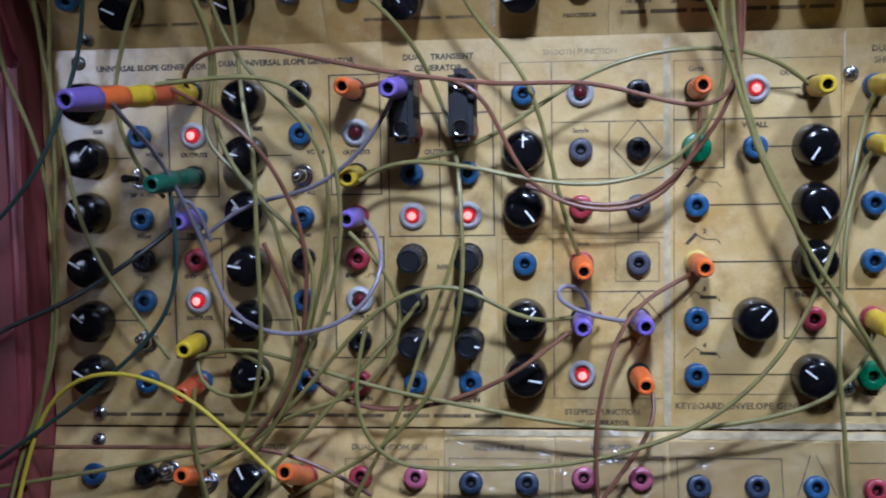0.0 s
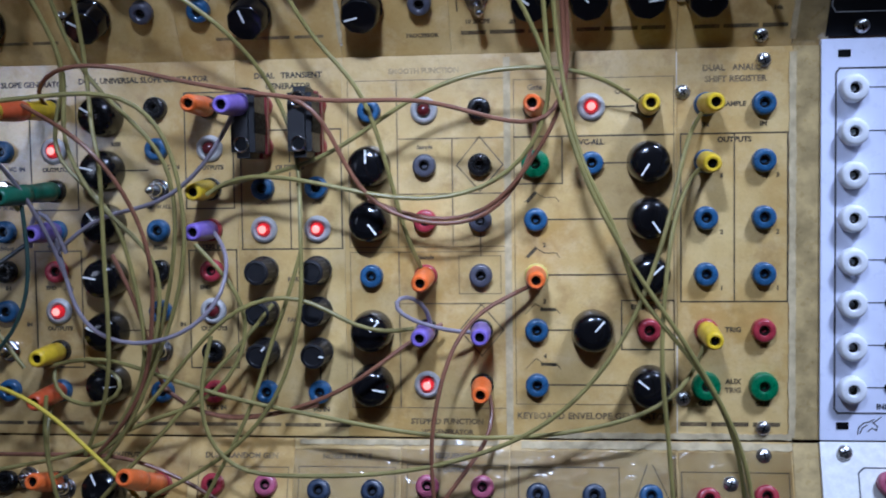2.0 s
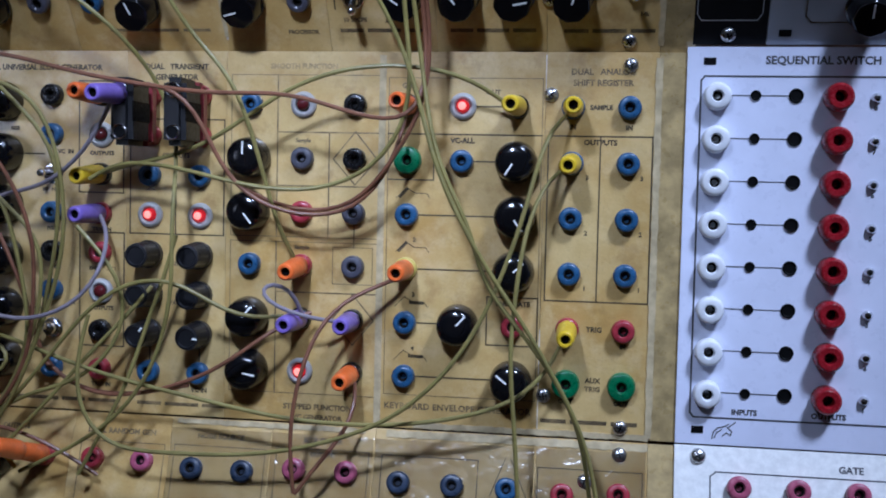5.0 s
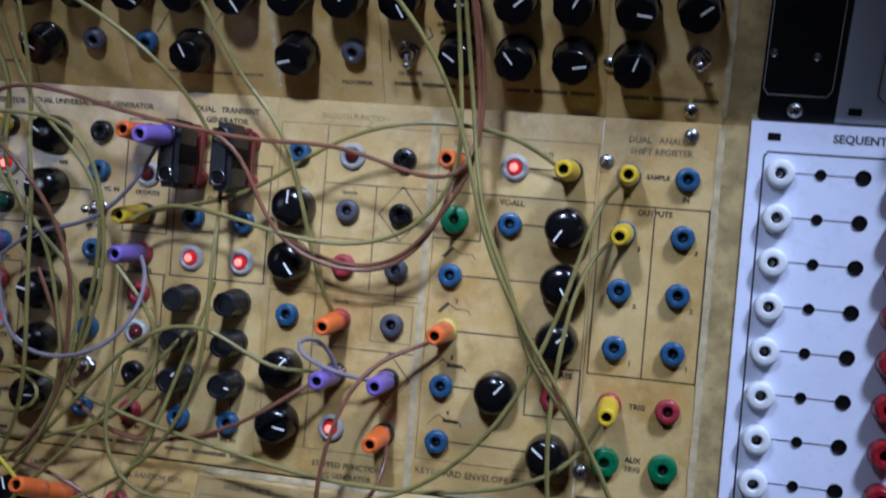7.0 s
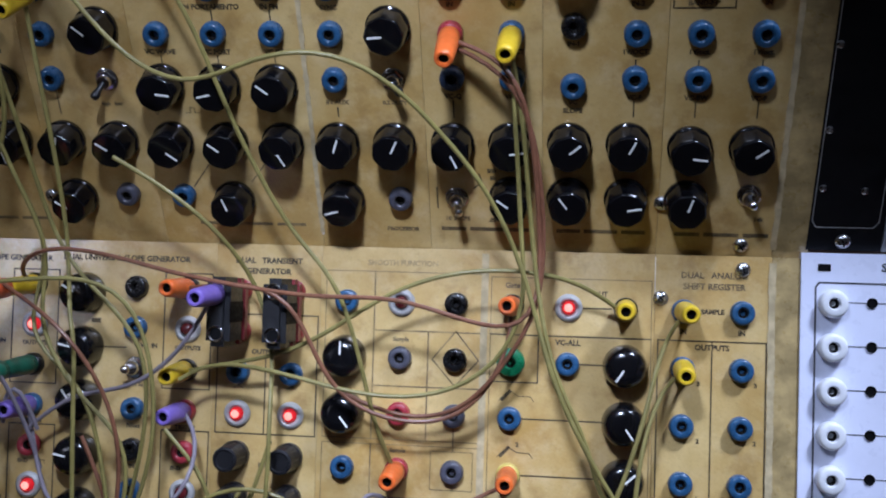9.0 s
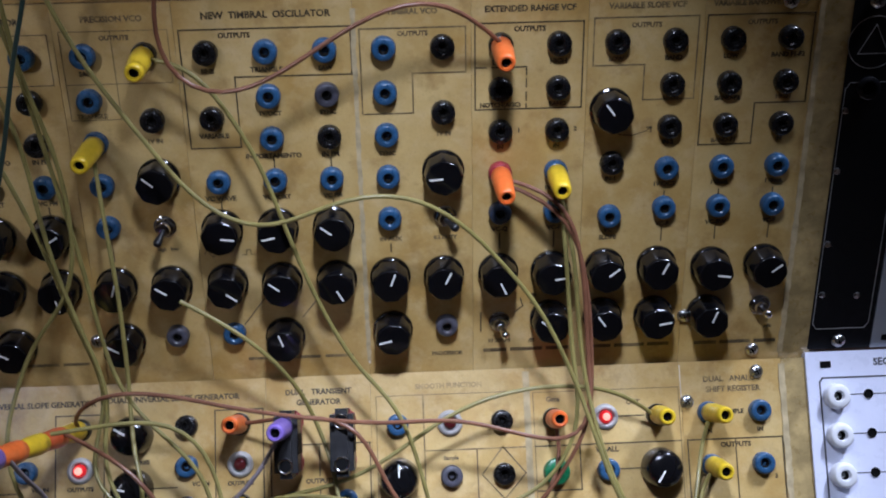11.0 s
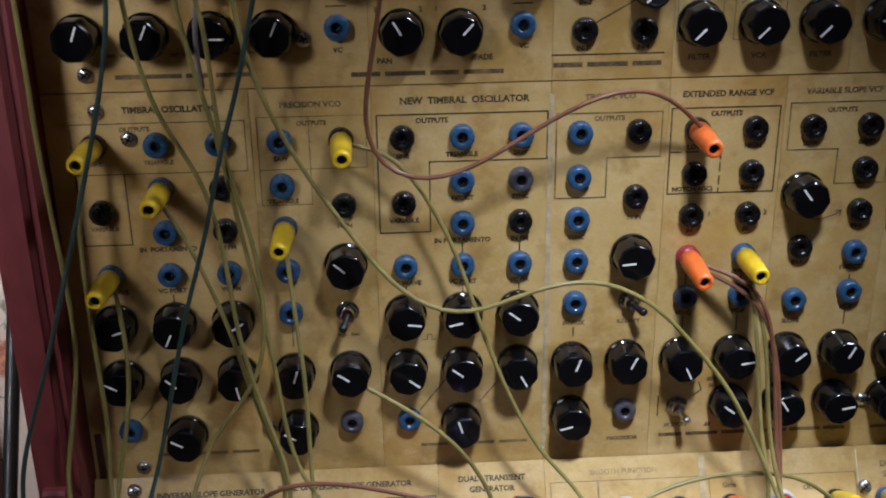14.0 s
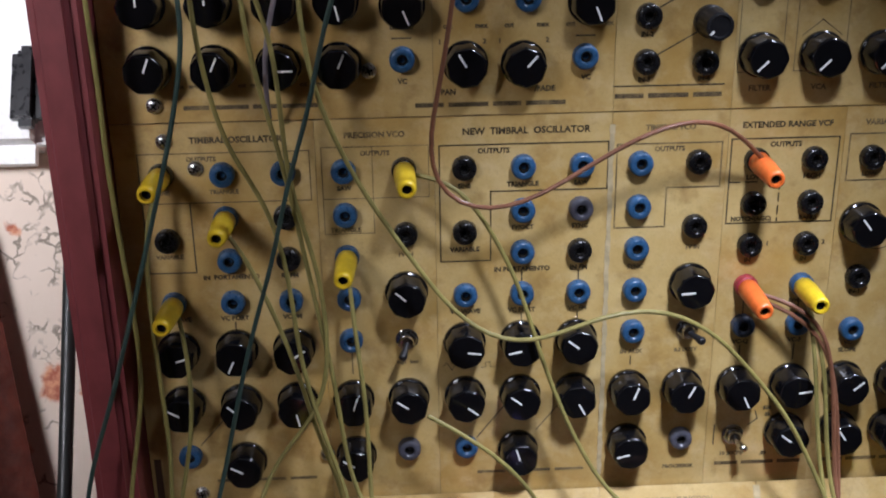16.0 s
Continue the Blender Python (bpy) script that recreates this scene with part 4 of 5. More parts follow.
grey_mod = Module(UPPER, "grey_module", "dark grey module with a black knob", 17.81, 19.9, 2.4, 362, GREYPANEL)
grey_mod.knob(18.9, 22, 0), grey_mod.line((19.8, 13), (18.02, 13), (17.92, 16), (17.92, 60), width=0.6, ink=INK)
part("mounting_slot", box(bmesh.new(), -0.0027, 0.0027, -0.0016, 0.0016, -0.0002, 0.0003, 0.0001), HOLE, grey_mod.root, grey_mod.at(17.61, 8))

# ---- a dark red cloth hanging on the wall beside the case ----
def hanging_cloth():
    root = empty("hanging_cloth", pose(-0.43, 0.115, 1.47), "dark red cloth hanging in folds from a hook on the wall", "cloth")
    bm, rows = bmesh.new(), []
    for i in range(31):
        z = -0.02 - 0.55 * i / 30
        right = min(0.180, 0.089 - 0.26 * (z + 0.02))
        left = -0.03 + 0.30 * z
        ring = []
        for k in range(41):
            t = k / 40
            fold = 0.0045 * (0.3 + i / 30) * math.sin(t * 21 + 1.3 * math.sin(i * 0.12)) + 0.002 * math.sin(t * 47 + i * 0.2)
            ring.append(bm.verts.new((left + (right - left) * t, fold, z)))
        rows.append(ring)
    for a, b in zip(rows, rows[1:]):
        for k in range(40):
            bm.faces.new((a[k], a[k + 1], b[k + 1], b[k]))
    bmesh.ops.solidify(bm, geom=bm.faces[:], thickness=0.0018)
    part("cloth", bm, CLOTH, root)
    part("hook", tube([Vector(p) * MM for p in ((0, 14, 0), (0, 2, -2), (0, -10, -10), (0, -14, -20), (0, -18, -14))], 0.0022, 10), STEEL, root, label="steel wall hook")


# ---- the wall socket beside the case ----
socket = empty("wall_socket", pose(-0.348, 0.1298, 1.546), "white plastic wall socket with a black plug in it", "socket")
part("socket_plate", box(bmesh.new(), -0.042, 0.050, -0.030, 0.0, -0.056, 0.060, 0.012), WHITE, socket)
part("power_plug", box(bmesh.new(), 0.030, 0.0480, -0.046, -0.0302, -0.040, 0.010, 0.005), PLUG["black"], socket, label="black rubber power plug")


# ---- patch cables: stacking banana plugs and soft wire ----
def spline(points, per=0.006):
    """A smooth line through the points."""
    p = [points[0] * 2 - points[1], *points, points[-1] * 2 - points[-2]]
    line = []
    for a, b, c, d in zip(p, p[1:], p[2:], p[3:]):
        n = max(2, int((c - b).length / per))
        for i in range(n):
            t = i / n
            line.append(0.5 * (2 * b + (c - a) * t + (2 * a - 5 * b + 4 * c - d) * t * t + (3 * b - a - 3 * c + d) * t ** 3))
    return line + [points[-1]]


def tube(points, radius, sides=9):
    line = spline(points)
    for _ in range(7):
        line = [line[0]] + [(a + 2 * b + c) / 4 for a, b, c in zip(line, line[1:], line[2:])] + [line[-1]]
    bm, rings, side = bmesh.new(), [], None
    for i, p in enumerate(line):
        d = (line[min(i + 1, len(line) - 1)] - line[max(i - 1, 0)]).normalized()
        side = d.orthogonal().normalized() if side is None else (side - d * side.dot(d)).normalized()
        up = d.cross(side)
        rings.append([bm.verts.new(p + radius * (math.cos(2 * math.pi * k / sides) * side + math.sin(2 * math.pi * k / sides) * up)) for k in range(sides)])
    for a, b in zip(rings, rings[1:]):
        for k in range(sides):
            bm.faces.new((a[k], a[(k + 1) % sides], b[(k + 1) % sides], b[k]))
    bm.faces.new(rings[0][::-1])
    bm.faces.new(rings[-1])
    return bm


def make_plug(colour):
    """A moulded plug, its axis along z: a neck at the panel, a waisted body, a rounded mouth."""
    return mesh_of(lathe([(0.0040, 0.0), (0.0046, 0.0008), (0.0047, 0.0065), (0.0045, 0.0115), (0.0042, 0.0190), (0.0040, 0.0228), (0.0037, 0.0240), (0.0031, 0.0245), (0.0023, 0.0244), (0.00205, 0.0234), (0.0020, 0.0190)], 26), PLUG[colour], 45)


PLUG_MESH = {k: make_plug(k) for k in PLUG}
PLUG_BORE = mesh_of(lathe([(0.00203, 0.0226), (0.0016, 0.0228), (0.0013, 0.0220), (0.0002, 0.0210)], 18), HOLE, 40)
STEP = 0.0245
CABLE_LABEL = {"olive": "olive green", "brown": "brown", "violet": "pale violet", "teal": "dark teal", "dark": "black", "yellow": "bright yellow"}


def tilt_at(c, v):
    """How far the plugs of one jack hang over: tall stacks droop, the rest lean a little at random."""
    r = random.Random(round(c * 100) * 1000 + round(v))
    if c == 2 and v > -30:
        return pose(0, 0, 0, 4.6, -2.0, 0)
    return pose(0, 0, 0, r.uniform(-1, 4), r.uniform(-2.5, 2.5), 0)



def before_cheek(p):
    """Keeps a wire in front of the cheek where it crosses it."""
    if p.x > -0.209:
        return p
    edge = cheek_edge[:5]
    for a, b in zip(edge, edge[1:]):
        if a.z <= p.z <= b.z:
            front = a.y + (b.y - a.y) * (p.z - a.z) / (b.z - a.z)
            return Vector((p.x, min(p.y, front - 0.0025), p.z))
    return p


def patch(colour, plugs, points):
    """A cable through points in millimetres; plugs: colour, plane, column, height up the panel, how many plugs below it."""
    pts = [before_cheek(Vector(p) * MM) for p in points]
    ends = " and ".join(sorted({p[0] for p in plugs}))
    label = CABLE_LABEL[colour] + (" patch cable with " + ends + " banana plugs" if ends else " patch cable hanging down before the panels")
    root = empty("patch_cable", Matrix.Translation(pts[0]), label, "cable", "patch cables")
    moved = [p - pts[0] for p in pts]
    part("wire", tube(moved, 0.00100 if colour != "dark" else 0.0011), CABLE[colour], root)
    for name, plane, c, v, level in plugs:
        m = Matrix.Translation(-pts[0]) @ plane @ Matrix.Translation((col(c), v * MM, 0.0036)) @ tilt_at(c, v) @ Matrix.Translation((0, 0, level * STEP))
        pl = part("plug", PLUG_MESH[name], None, root, m, name + " plastic banana plug")
        part("bore", PLUG_BORE, None, pl)


def shorting_plug(c):
    root = empty("double_plug", LOWER @ Matrix.Translation((col(c), T[0] * MM, 0)), "black moulded double banana plug bridging two jacks", "plug", "double plugs")
    d = (T[1] - T[0]) * MM
    bm = box(bmesh.new(), -0.0052, 0.0052, d - 0.0056, 0.0056, 0.0042, 0.0130, 0.0022)
    part("base_block", bm, PLUG["maroon"], root, label="maroon moulded base")
    bm = box(bmesh.new(), -0.0054, 0.0054, d - 0.0058, 0.0058, 0.0132, 0.0350, 0.0026)
    body = part("body", bm, KNOBSIDE, root)
    part("slot", box(bmesh.new(), 0.0053, 0.0057, d * 0.74, d * 0.26, 0.0150, 0.0335, 0.0001), HOLE, body)
    for y in (0, d):
        ring = part("rim", lathe([(0.0035, 0.0345), (0.0035, 0.0353), (0.0032, 0.0356), (0.0027, 0.0353), (0.0025, 0.0340)], 22, cap=False), CHROME, body, Matrix.Translation((0, y, 0)))
        part("bore", lathe([(0.0026, 0.0351), (0.0004, 0.03508)], 16), HOLE, body, Matrix.Translation((0, y, 0)))


shorting_plug(6)
shorting_plug(7)
patch("brown", [("orange", UPPER, 10.0, 101.8, 0), ("yellow", LOWER, 2.0, -22.0, 0)],
      [(64, -55, 1372), (81, -58, 1366), (92, -61, 1357), (99, -47, 1330), (102, -28, 1289), (102, -30, 1265), (96, -32, 1254), (78, -30, 1255), (41, -32, 1266), (8, -33, 1265), (-26, -35, 1269), (-57, -37, 1274), (-85, -37, 1281), (-109, -37, 1284), (-128, -30, 1281), (-140, -16, 1270), (-137, -4, 1267)])
patch("brown", [("orange", LOWER, 5.0, -22.0, 0), ("orange", LOWER, 11.0, -25.5, 0)],
      [(-64, -4, 1267), (-53, -10, 1268), (-35, -26, 1270), (-15, -37, 1269), (-3, -35, 1264), (4, -30, 1245), (15, -26, 1224), (31, -22, 1214), (50, -18, 1211), (69, -18, 1214), (83, -18, 1230), (90, -18, 1248), (89, -4, 1259)])
patch("brown", [("rust", LOWER, 2.0, -22.0, 1)],
      [(-137, -32, 1267), (-103, -45, 1249), (-87, -35, 1223), (-79, -31, 1195), (-83, -26, 1168), (-85, -24, 1146), (-98, -20, 1123), (-114, -16, 1107)])
patch("olive", [("yellow", LOWER, 13.0, -25.5, 0), ("yellow", LOWER, 5.0, -60.3, 0)],
      [(137, -4, 1263), (125, -12, 1273), (100, -22, 1279), (67, -24, 1278), (37, -22, 1268), (10, -20, 1250), (-12, -18, 1239), (-37, -14, 1234), (-60, -4, 1229)])
patch("olive", [("yellow", UPPER, 11.0, 101.8, 0)],
      [(90, -52, 1368), (91, -50, 1343), (93, -40, 1319), (94, -32, 1291), (97, -32, 1272), (93, -30, 1251), (80, -26, 1234), (59, -24, 1224), (30, -26, 1223), (2, -26, 1229), (-24, -24, 1234), (-50, -16, 1234), (-58, -20, 1226)])
patch("olive", [("yellow", UPPER, 3.98, 160.7, 0), ("orange", LOWER, 9.0, -101.7, 0)],
      [(-88, -86, 1422), (-70, -90, 1418), (-55, -80, 1401), (-41, -66, 1376), (-33, -53, 1351), (-21, -39, 1321), (-4, -26, 1290), (13, -26, 1273), (24, -20, 1239), (31, -12, 1206), (37, -4, 1191)])
patch("olive", [],
      [(-129, -141, 1488), (-128, -128, 1468), (-122, -114, 1442), (-106, -97, 1411), (-88, -85, 1387), (-75, -76, 1369), (-56, -69, 1354), (-37, -69, 1350), (-18, -76, 1357), (1, -79, 1362), (21, -76, 1362), (44, -67, 1351), (65, -54, 1330), (75, -50, 1319), (89, -37, 1295), (100, -34, 1265), (109, -36, 1233), (124, -36, 1204), (130, -33, 1193), (150, -31, 1164), (167, -30, 1135), (176, -28, 1116), (181, -26, 1091)])
patch("brown", [("orange", UPPER, 10.0, 160.7, 0)],
      [(-68, -148, 1481), (-74, -124, 1449), (-79, -111, 1432), (-79, -97, 1415), (-69, -89, 1405), (-53, -90, 1403), (-34, -96, 1408), (-11, -105, 1420), (9, -114, 1429), (29, -116, 1434), (45, -108, 1432), (56, -97, 1427), (64, -87, 1423)])
patch("olive", [],
      [(-169, -147, 1486), (-169, -136, 1469), (-166, -126, 1453), (-161, -109, 1430), (-146, -93, 1408), (-139, -78, 1380), (-136, -60, 1348), (-127, -44, 1314), (-116, -31, 1281), (-120, -31, 1251), (-100, -30, 1217), (-78, -28, 1199), (-82, -24, 1158), (-101, -18, 1122), (-115, -14, 1106)])
patch("olive", [],
      [(-148, -145, 1487), (-140, -132, 1466), (-138, -119, 1445), (-136, -97, 1414), (-127, -78, 1384), (-124, -63, 1352), (-130, -49, 1326), (-151, -36, 1305), (-159, -30, 1282), (-163, -31, 1271), (-164, -30, 1257), (-157, -26, 1235), (-145, -22, 1220)])
patch("olive", [("yellow", UPPER, 0.94, 141.0, 0)],
      [(-167, -75, 1403), (-159, -75, 1394), (-148, -65, 1370), (-138, -53, 1344), (-130, -39, 1314), (-118, -27, 1283), (-126, -29, 1246), (-98, -30, 1221), (-90, -26, 1187), (-87, -22, 1148), (-107, -16, 1114)])
patch("olive", [("yellow", UPPER, 2.96, 121.6, 0)],
      [(-115, -64, 1386), (-112, -54, 1353), (-109, -46, 1328), (-108, -29, 1283), (-105, -33, 1251), (-101, -35, 1247), (-101, -33, 1202), (-101, -30, 1154), (-107, -24, 1129), (-119, -18, 1107)])
patch("olive", [("yellow", UPPER, -0.08, 160.7, 0)],
      [(-193, -84, 1419), (-197, -85, 1407), (-199, -71, 1380), (-198, -52, 1345), (-196, -32, 1306), (-198, -24, 1286), (-189, -27, 1248), (-185, -28, 1223), (-177, -26, 1196), (-159, -24, 1168), (-145, -22, 1148)])
patch("olive", [("yellow", UPPER, -0.08, 101.8, 0)],
      [(-190, -53, 1371), (-187, -52, 1357), (-185, -43, 1336), (-189, -32, 1306), (-195, -23, 1283), (-193, -27, 1255), (-191, -30, 1230), (-195, -27, 1189), (-199, -26, 1147), (-210, -22, 1108)])
patch("olive", [],
      [(-207, -151, 1485), (-207, -139, 1467), (-206, -126, 1445), (-207, -109, 1422), (-205, -77, 1375), (-204, -58, 1345), (-210, -40, 1311), (-216, -27, 1279), (-204, -31, 1260), (-196, -32, 1235), (-193, -29, 1201), (-197, -26, 1149), (-213, -22, 1108), (-217, -20, 1082)])
patch("teal", [],
      [(-111, -147, 1487), (-119, -135, 1467), (-127, -117, 1439), (-137, -103, 1413), (-144, -88, 1388), (-157, -68, 1353), (-170, -42, 1308), (-177, -31, 1283), (-183, -35, 1264), (-192, -39, 1237), (-207, -41, 1217), (-230, -41, 1197)])
patch("teal", [],
      [(-173, -155, 1485), (-171, -143, 1465), (-180, -121, 1430), (-195, -95, 1388), (-212, -69, 1340), (-231, -41, 1283), (-215, -39, 1226), (-222, -35, 1160)])
patch("olive", [],
      [(-151, -143, 1488), (-150, -131, 1469), (-145, -117, 1446), (-140, -104, 1429), (-134, -86, 1400), (-129, -71, 1373), (-122, -54, 1338), (-118, -35, 1304), (-110, -29, 1281), (-92, -31, 1263), (-80, -30, 1253), (-72, -26, 1240), (-71, -24, 1206), (-80, -20, 1167), (-88, -18, 1142), (-101, -16, 1117)])
patch("violet", [],
      [(-134, -146, 1486), (-141, -133, 1468), (-144, -120, 1455), (-144, -99, 1444)])
patch("teal", [("green", LOWER, 2.0, -60.3, 0), ("green", LOWER, 2.0, -60.3, 1)],
      [(-140, -30, 1225), (-138, -30, 1208), (-137, -30, 1188), (-145, -30, 1165), (-170, -30, 1142), (-195, -31, 1123), (-225, -33, 1103)])
patch("dark", [("purple", LOWER, 2.0, -79.4, 0)],
      [(-142, -4, 1210), (-153, -20, 1198), (-171, -24, 1186), (-190, -27, 1174), (-214, -31, 1165), (-233, -34, 1155)])
patch("violet", [("purple", LOWER, 5.0, -79.4, 0)],
      [(-137, -4, 1208), (-127, -14, 1187), (-116, -24, 1168), (-97, -30, 1159), (-74, -31, 1161), (-55, -31, 1171), (-46, -26, 1189), (-51, -14, 1205), (-61, -4, 1210)])
patch("violet", [("purple", LOWER, 6.0, -22.0, 1.25)],
      [(-39, -34, 1265), (-43, -33, 1256), (-54, -31, 1239), (-67, -28, 1228), (-85, -22, 1220), (-107, -16, 1219), (-120, -14, 1212), (-133, -12, 1200)])
patch("yellow", [("orange", BOTTOM, 4.0, -200.5, 0), ("orange", BOTTOM, 4.0, -200.5, 1)],
      [(-89, -30, 1090), (-98, -30, 1100), (-115, -31, 1115), (-128, -33, 1130), (-148, -33, 1141), (-170, -33, 1146), (-192, -31, 1138), (-206, -29, 1117), (-213, -28, 1084)])
patch("violet", [("purple", LOWER, 9.0, -127.1, 0), ("purple", LOWER, 10.0, -127.1, 0)],
      [(41, -4, 1165), (42, -12, 1174), (36, -18, 1182), (26, -20, 1181), (24, -20, 1175), (31, -20, 1169), (45, -18, 1166), (56, -12, 1162), (62, -4, 1162)])
patch("olive", [],
      [(33, -6, 1164), (21, -14, 1161), (7, -20, 1166), (-8, -24, 1179), (-22, -24, 1183), (-39, -24, 1179), (-56, -24, 1166), (-72, -22, 1148), (-90, -20, 1128), (-109, -16, 1109), (-138, -14, 1094)])
patch("brown", [("orange", LOWER, 11.0, -101.7, 0)],
      [(88, -4, 1184), (80, -10, 1180), (64, -16, 1174), (52, -22, 1159), (45, -26, 1133), (42, -26, 1112), (44, -24, 1085)])
patch("brown", [("orange", LOWER, 10.0, -152.5, 0)],
      [(67, -4, 1134), (69, -10, 1131), (71, -14, 1120), (64, -18, 1108), (51, -20, 1096), (44, -22, 1084)])
patch("brown", [],
      [(46, -6, 1166), (36, -16, 1163), (18, -20, 1148), (1, -20, 1137), (-23, -18, 1128), (-48, -16, 1123), (-68, -16, 1127), (-84, -14, 1139)])
patch("olive", [("yellow", LOWER, 14.0, -127.1, 0)],
      [(164, -4, 1159), (161, -12, 1149), (148, -18, 1133), (128, -20, 1125), (99, -20, 1119), (68, -20, 1117), (32, -20, 1119), (-18, -20, 1128), (-48, -20, 1134), (-82, -20, 1144), (-103, -16, 1151), (-125, -12, 1152), (-141, -10, 1146)])
patch("olive", [("yellow", LOWER, 14.0, -25.5, 0)],
      [(163, -4, 1260), (156, -16, 1254), (150, -24, 1230), (143, -28, 1203), (128, -30, 1165), (111, -30, 1141), (89, -28, 1122), (54, -26, 1108), (18, -24, 1101), (-21, -24, 1100), (-46, -24, 1101), (-57, -26, 1112), (-62, -26, 1136), (-56, -24, 1163)])
patch("olive", [("yellow", LOWER, 14.0, -50.9, 0)],
      [(163, -4, 1236), (156, -14, 1233), (148, -22, 1213), (144, -28, 1183), (142, -30, 1152), (145, -30, 1120), (147, -30, 1091)])
patch("olive", [],
      [(-82, -45, 1323), (-61, -40, 1311), (-42, -33, 1296), (-30, -20, 1280), (-25, -10, 1265), (-17, -14, 1245), (-13, -30, 1210), (-14, -28, 1172), (-25, -24, 1138), (-45, -22, 1113), (-68, -20, 1098), (-94, -18, 1085)])
patch("olive", [("yellow", LOWER, 2.0, -22.0, 2)],
      [(-135, -56, 1267), (-102, -45, 1271), (-87, -41, 1271), (-75, -37, 1262), (-67, -35, 1242), (-64, -31, 1206), (-70, -28, 1178), (-83, -24, 1148), (-98, -20, 1118), (-112, -16, 1102)])
patch("olive", [("yellow", LOWER, 2.0, -136.9, 0)],
      [(-137, -4, 1150), (-140, -13, 1141), (-132, -16, 1132), (-114, -16, 1127), (-96, -16, 1137), (-104, -14, 1147), (-123, -10, 1150)])
patch("olive", [("rust", LOWER, 2.0, -156.0, 0), ("orange", BOTTOM, 2.0, -200.5, 0)],
      [(-140, -4, 1130), (-140, -16, 1122), (-138, -18, 1107), (-135, -16, 1089), (-134, -14, 1081)])
patch("violet", [("orange", LOWER, 2.0, -22.0, 3), ("purple", LOWER, 2.0, -22.0, 4)],
      [(-140, -92, 1259), (-138, -80, 1250), (-140, -53, 1244), (-139, -35, 1232), (-135, -24, 1217), (-131, -16, 1202), (-126, -12, 1182)])
patch("olive", [],
      [(-133, -26, 1136), (-136, -26, 1119), (-131, -26, 1094), (-128, -24, 1079)])
patch("olive", [],
      [(-15, -20, 1201), (-23, -18, 1176), (-32, -16, 1156), (-39, -18, 1131), (-49, -20, 1111), (-63, -20, 1086)])
patch("olive", [],
      [(-63, -22, 1204), (-43, -20, 1182), (-40, -16, 1161), (-50, -18, 1141), (-67, -20, 1129), (-91, -18, 1123), (-127, -16, 1106), (-248, -14, 1088)])
patch("brown", [],
      [(-100, -26, 1200), (-88, -24, 1172), (-85, -18, 1146), (-85, -9, 1135), (-70, -12, 1126), (-43, -16, 1124), (-9, -18, 1131)])
patch("brown", [],
      [(-249, -11, 1109), (-130, -14, 1106), (-103, -16, 1106), (-77, -14, 1097), (-57, -12, 1084)])
patch("olive", [],
      [(-31, -10, 1176), (-40, -14, 1163), (-57, -17, 1146), (-78, -20, 1121), (-101, -20, 1098), (-116, -18, 1082)])
patch("violet", [],
      [(-143, -16, 1203), (-142, -20, 1217), (-137, -22, 1225), (-130, -18, 1217), (-127, -14, 1200)])
patch("brown", [],
      [(66, -54, 1369), (82, -58, 1363), (94, -57, 1351), (101, -44, 1325), (104, -27, 1287), (101, -28, 1258), (92, -24, 1246), (85, -22, 1235), (73, -18, 1220), (56, -16, 1213), (36, -16, 1214), (22, -12, 1220), (14, -10, 1223)])
patch("olive", [],
      [(89, -52, 1369), (95, -50, 1338), (97, -37, 1310), (100, -28, 1282), (104, -32, 1258), (111, -34, 1231), (126, -34, 1206), (127, -31, 1188), (145, -30, 1166), (163, -28, 1142), (174, -26, 1118), (178, -24, 1091)])

hanging_cloth()

# ---- the power cord that hangs by the wall ----
cord = empty("power_cord", Matrix.Translation((-0.280, 0.098, 1.58)), "black rubber power cord hanging before the wallpaper", "cord")
part("cord", tube([Vector(p) * MM for p in ((0, 18, 0), (0, 2, -30), (-1, -6, -110), (0, -8, -220), (-1, -4, -330), (-3, 2, -640))], 0.0040, 12), CABLE["dark"], cord)

# ---- strips of clear tape over the panel edges ----
def clear_film():
    """Clear wrinkled film: what lies under it shows, its waves glint."""
    m, t, b = nodes_of("clear_film")
    gloss = add(t, "ShaderNodeBsdfGlossy", Roughness=0.2)
    see = t.nodes.new("ShaderNodeBsdfTransparent")
    blend = t.nodes.new("ShaderNodeMixShader")
    fres = add(t, "ShaderNodeFresnel", IOR=1.4)
    wave = add(t, "ShaderNodeBump", Strength=0.9, Distance=0.002)
    t.links.new(noise_of(t, 95, 3, 0.5), wave.inputs["Height"])
    t.links.new(wave.outputs[0], gloss.inputs["Normal"])
    t.links.new(fres.outputs[0], blend.inputs[0])
    t.links.new(see.outputs[0], blend.inputs[1])
    t.links.new(gloss.outputs[0], blend.inputs[2])
    t.links.new(blend.outputs[0], t.nodes["Material Output"].inputs["Surface"])
    t.nodes.remove(b)
    return m


FILM = clear_film()


def film_over(module, c0, c1, v0, v1):
    part("film", box(bmesh.new(), col(c0), col(c1), v0 * MM, v1 * MM, 0.0003, 0.0005), FILM, module.root, label="clear wrinkled plastic film")


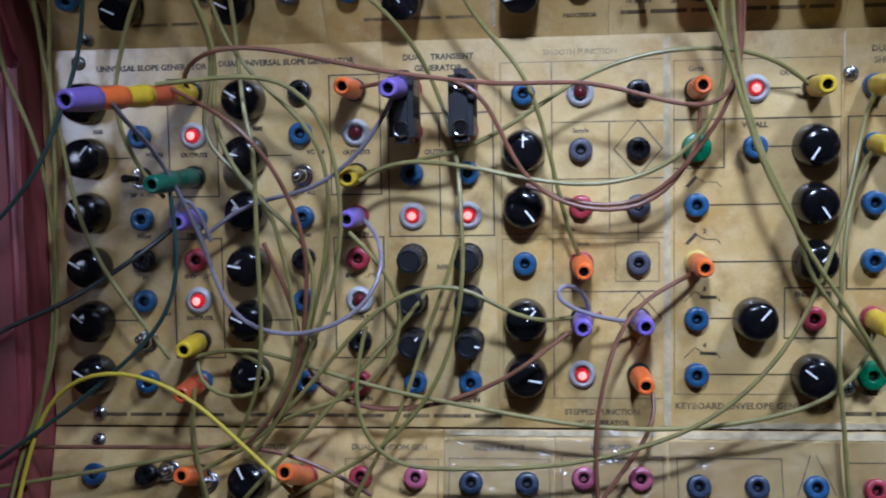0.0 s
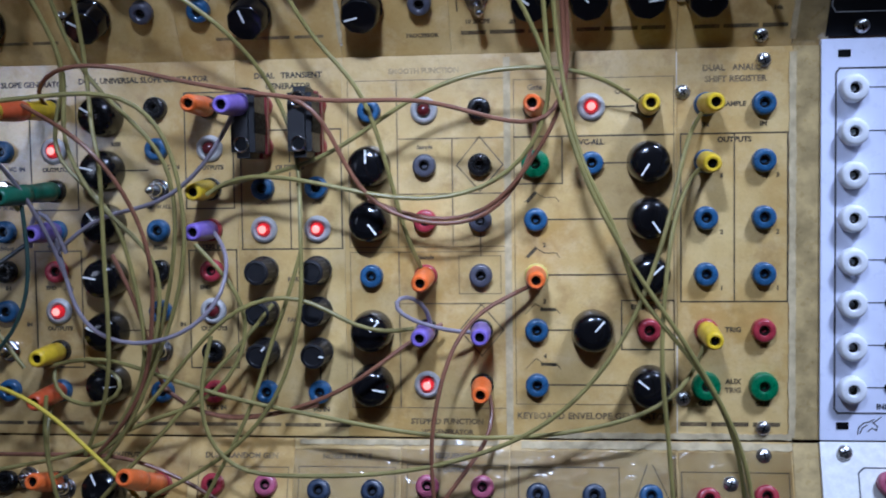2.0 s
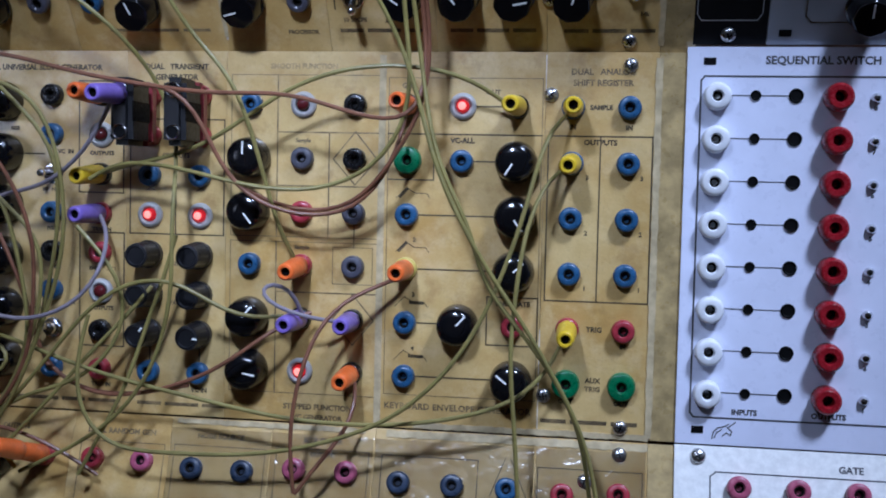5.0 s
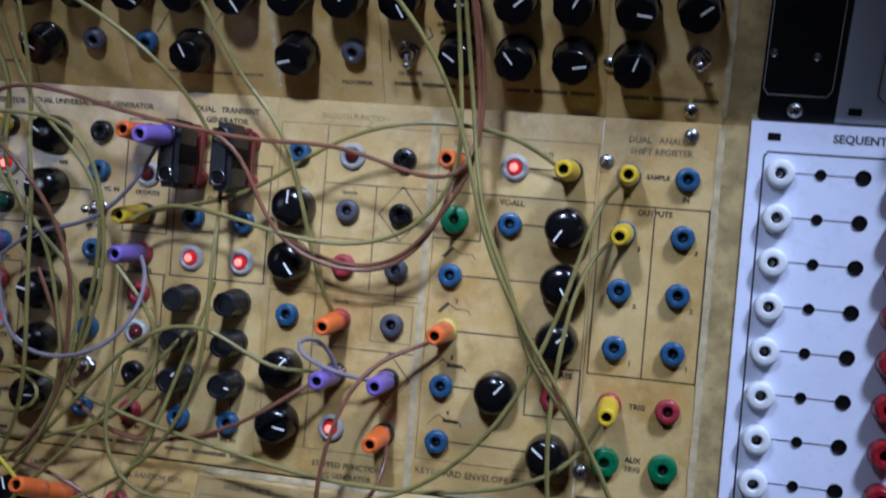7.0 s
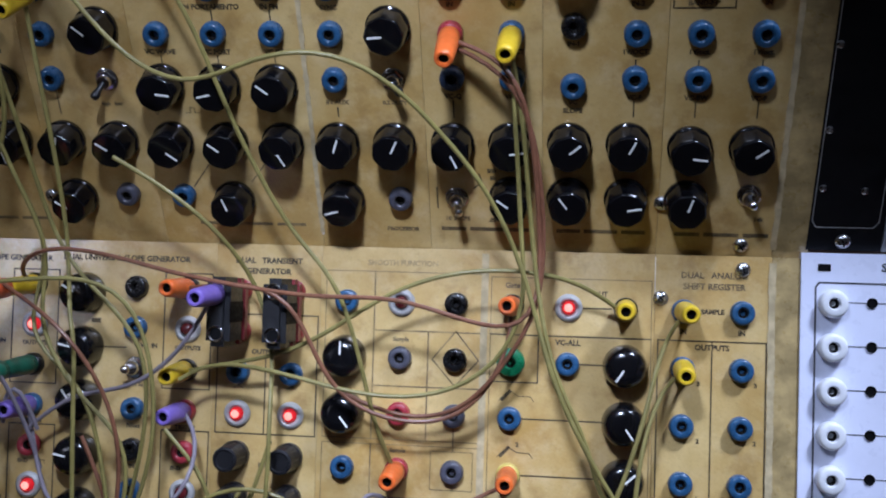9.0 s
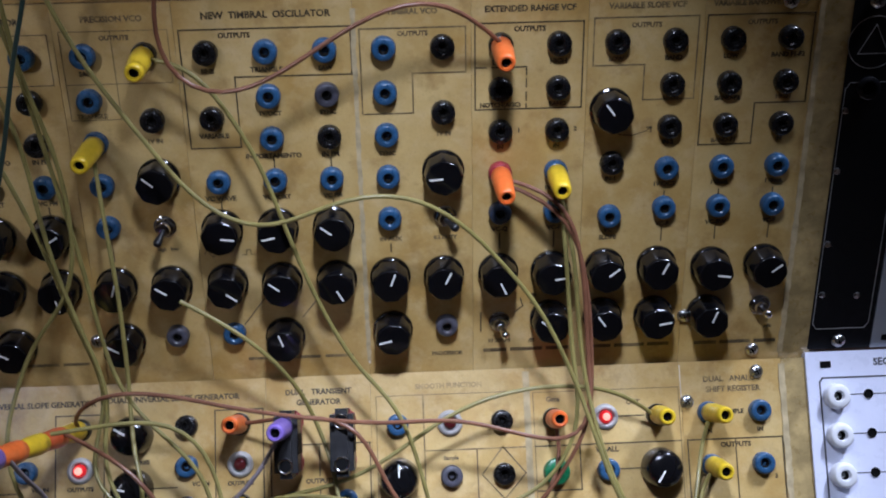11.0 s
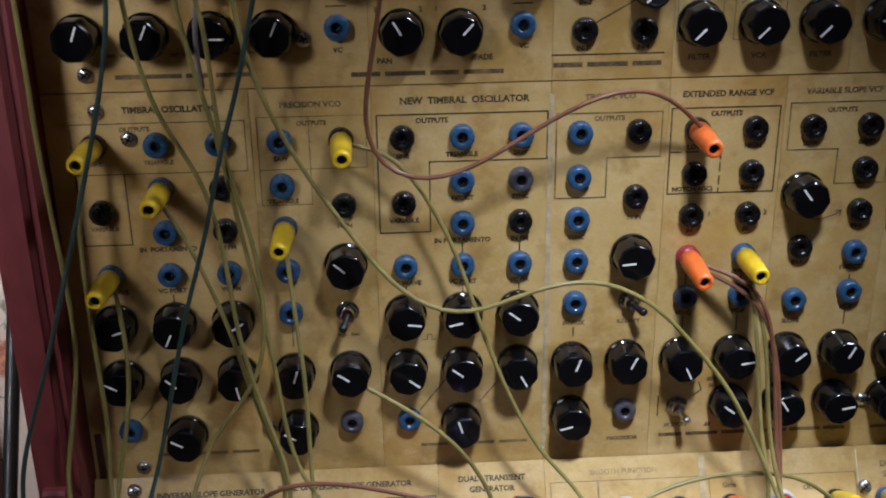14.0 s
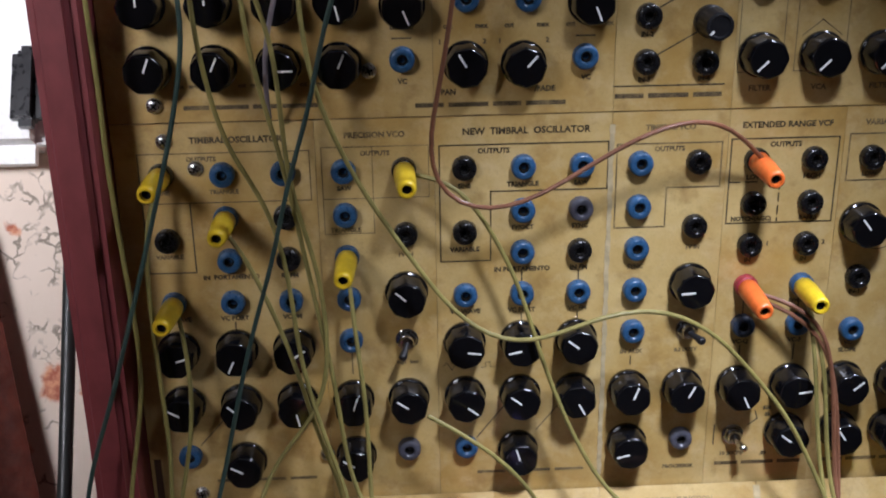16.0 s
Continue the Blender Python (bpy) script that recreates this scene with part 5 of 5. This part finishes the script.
def tape(plane, c0, c1, v0, v1):
    bm = bmesh.new()
    n = 70
    long_x = abs(col(c1) - col(c0)) > abs(v1 - v0) * MM
    rows = []
    r = random.Random(round(c0 * 10) + round(v0))
    for i in range(n + 1):
        t = i / n
        e0, e1 = r.uniform(-0.0003, 0.0003), r.uniform(-0.0003, 0.0003)
        if long_x:
            x = col(c0) + (col(c1) - col(c0)) * t
            p = ((x, v0 * MM + e0), (x, v1 * MM + e1))
        else:
            y = (v0 + (v1 - v0) * t) * MM
            p = ((col(c0) + e0, y), (col(c1) + e1, y))
        rows.append([bm.verts.new((*q, 0.00022 + r.uniform(0, 0.0005))) for q in p] + [bm.verts.new((*q, 0.00002)) for q in p])
    for a, b in zip(rows, rows[1:]):
        for k, l in ((0, 1), (1, 3), (3, 2), (2, 0)):
            bm.faces.new((a[k], b[k], b[l], a[l]))
    bm.faces.new([rows[0][k] for k in (0, 2, 3, 1)])
    bm.faces.new([rows[-1][k] for k in (0, 1, 3, 2)])
    bmesh.ops.recalc_face_normals(bm, faces=bm.faces)
    m = plane
    ob = new("tape_strip", mesh_of(bm, TAPE, 60))
    ob.matrix_world = m
    tagged(ob, "yellowed clear sticky tape stuck along a panel edge", "tape", "tape strips")


# bright lines along the seams: the tape's glint, painted on as colour
SEAM_GLINT = plastic("painted_seam_glint", (0.86, 0.80, 0.66), 0.3, 0.35, 0.5, scale=320)
aux.line((7.505, 5), (7.505, 62), width=1.0, ink=SEAM_GLINT, name="chipped_edge")
aux.line((7.505, 88), (7.505, 104), width=0.45, ink=SEAM_GLINT, name="chipped_edge")
envelope.line((10.49, -176), (10.49, -96), width=0.8, ink=SEAM_GLINT, name="chipped_edge")
envelope.line((10.49, -60), (10.49, -3), width=1.0, ink=SEAM_GLINT, name="chipped_edge")
shift.line((13.5, -174), (13.5, -128), width=0.5, ink=SEAM_GLINT, name="chipped_edge")
shift.line((13.5, -22), (13.5, -2), width=0.5, ink=SEAM_GLINT, name="chipped_edge")
tape(LOWER, 15.44, 15.56, -176, -3)
tape(LOWER, 11.2, 15.5, -177.2, -174.6)
tape(BOTTOM, 10.7, 15.5, -182.2, -178.8)
tape(BOTTOM, 6.6, 10.3, -181.2, -178.8)
tape(UPPER, 15.46, 15.56, 2, 180)
tape(UPPER, 7.46, 7.54, 6, 178)
film_over(low_c, 6.52, 8.48, -260, -183)
film_over(low_d, 8.52, 10.48, -260, -183)
film_over(low_e, 10.52, 13.48, -260, -183)
film_over(low_f, 13.52, 15.48, -260, -183)
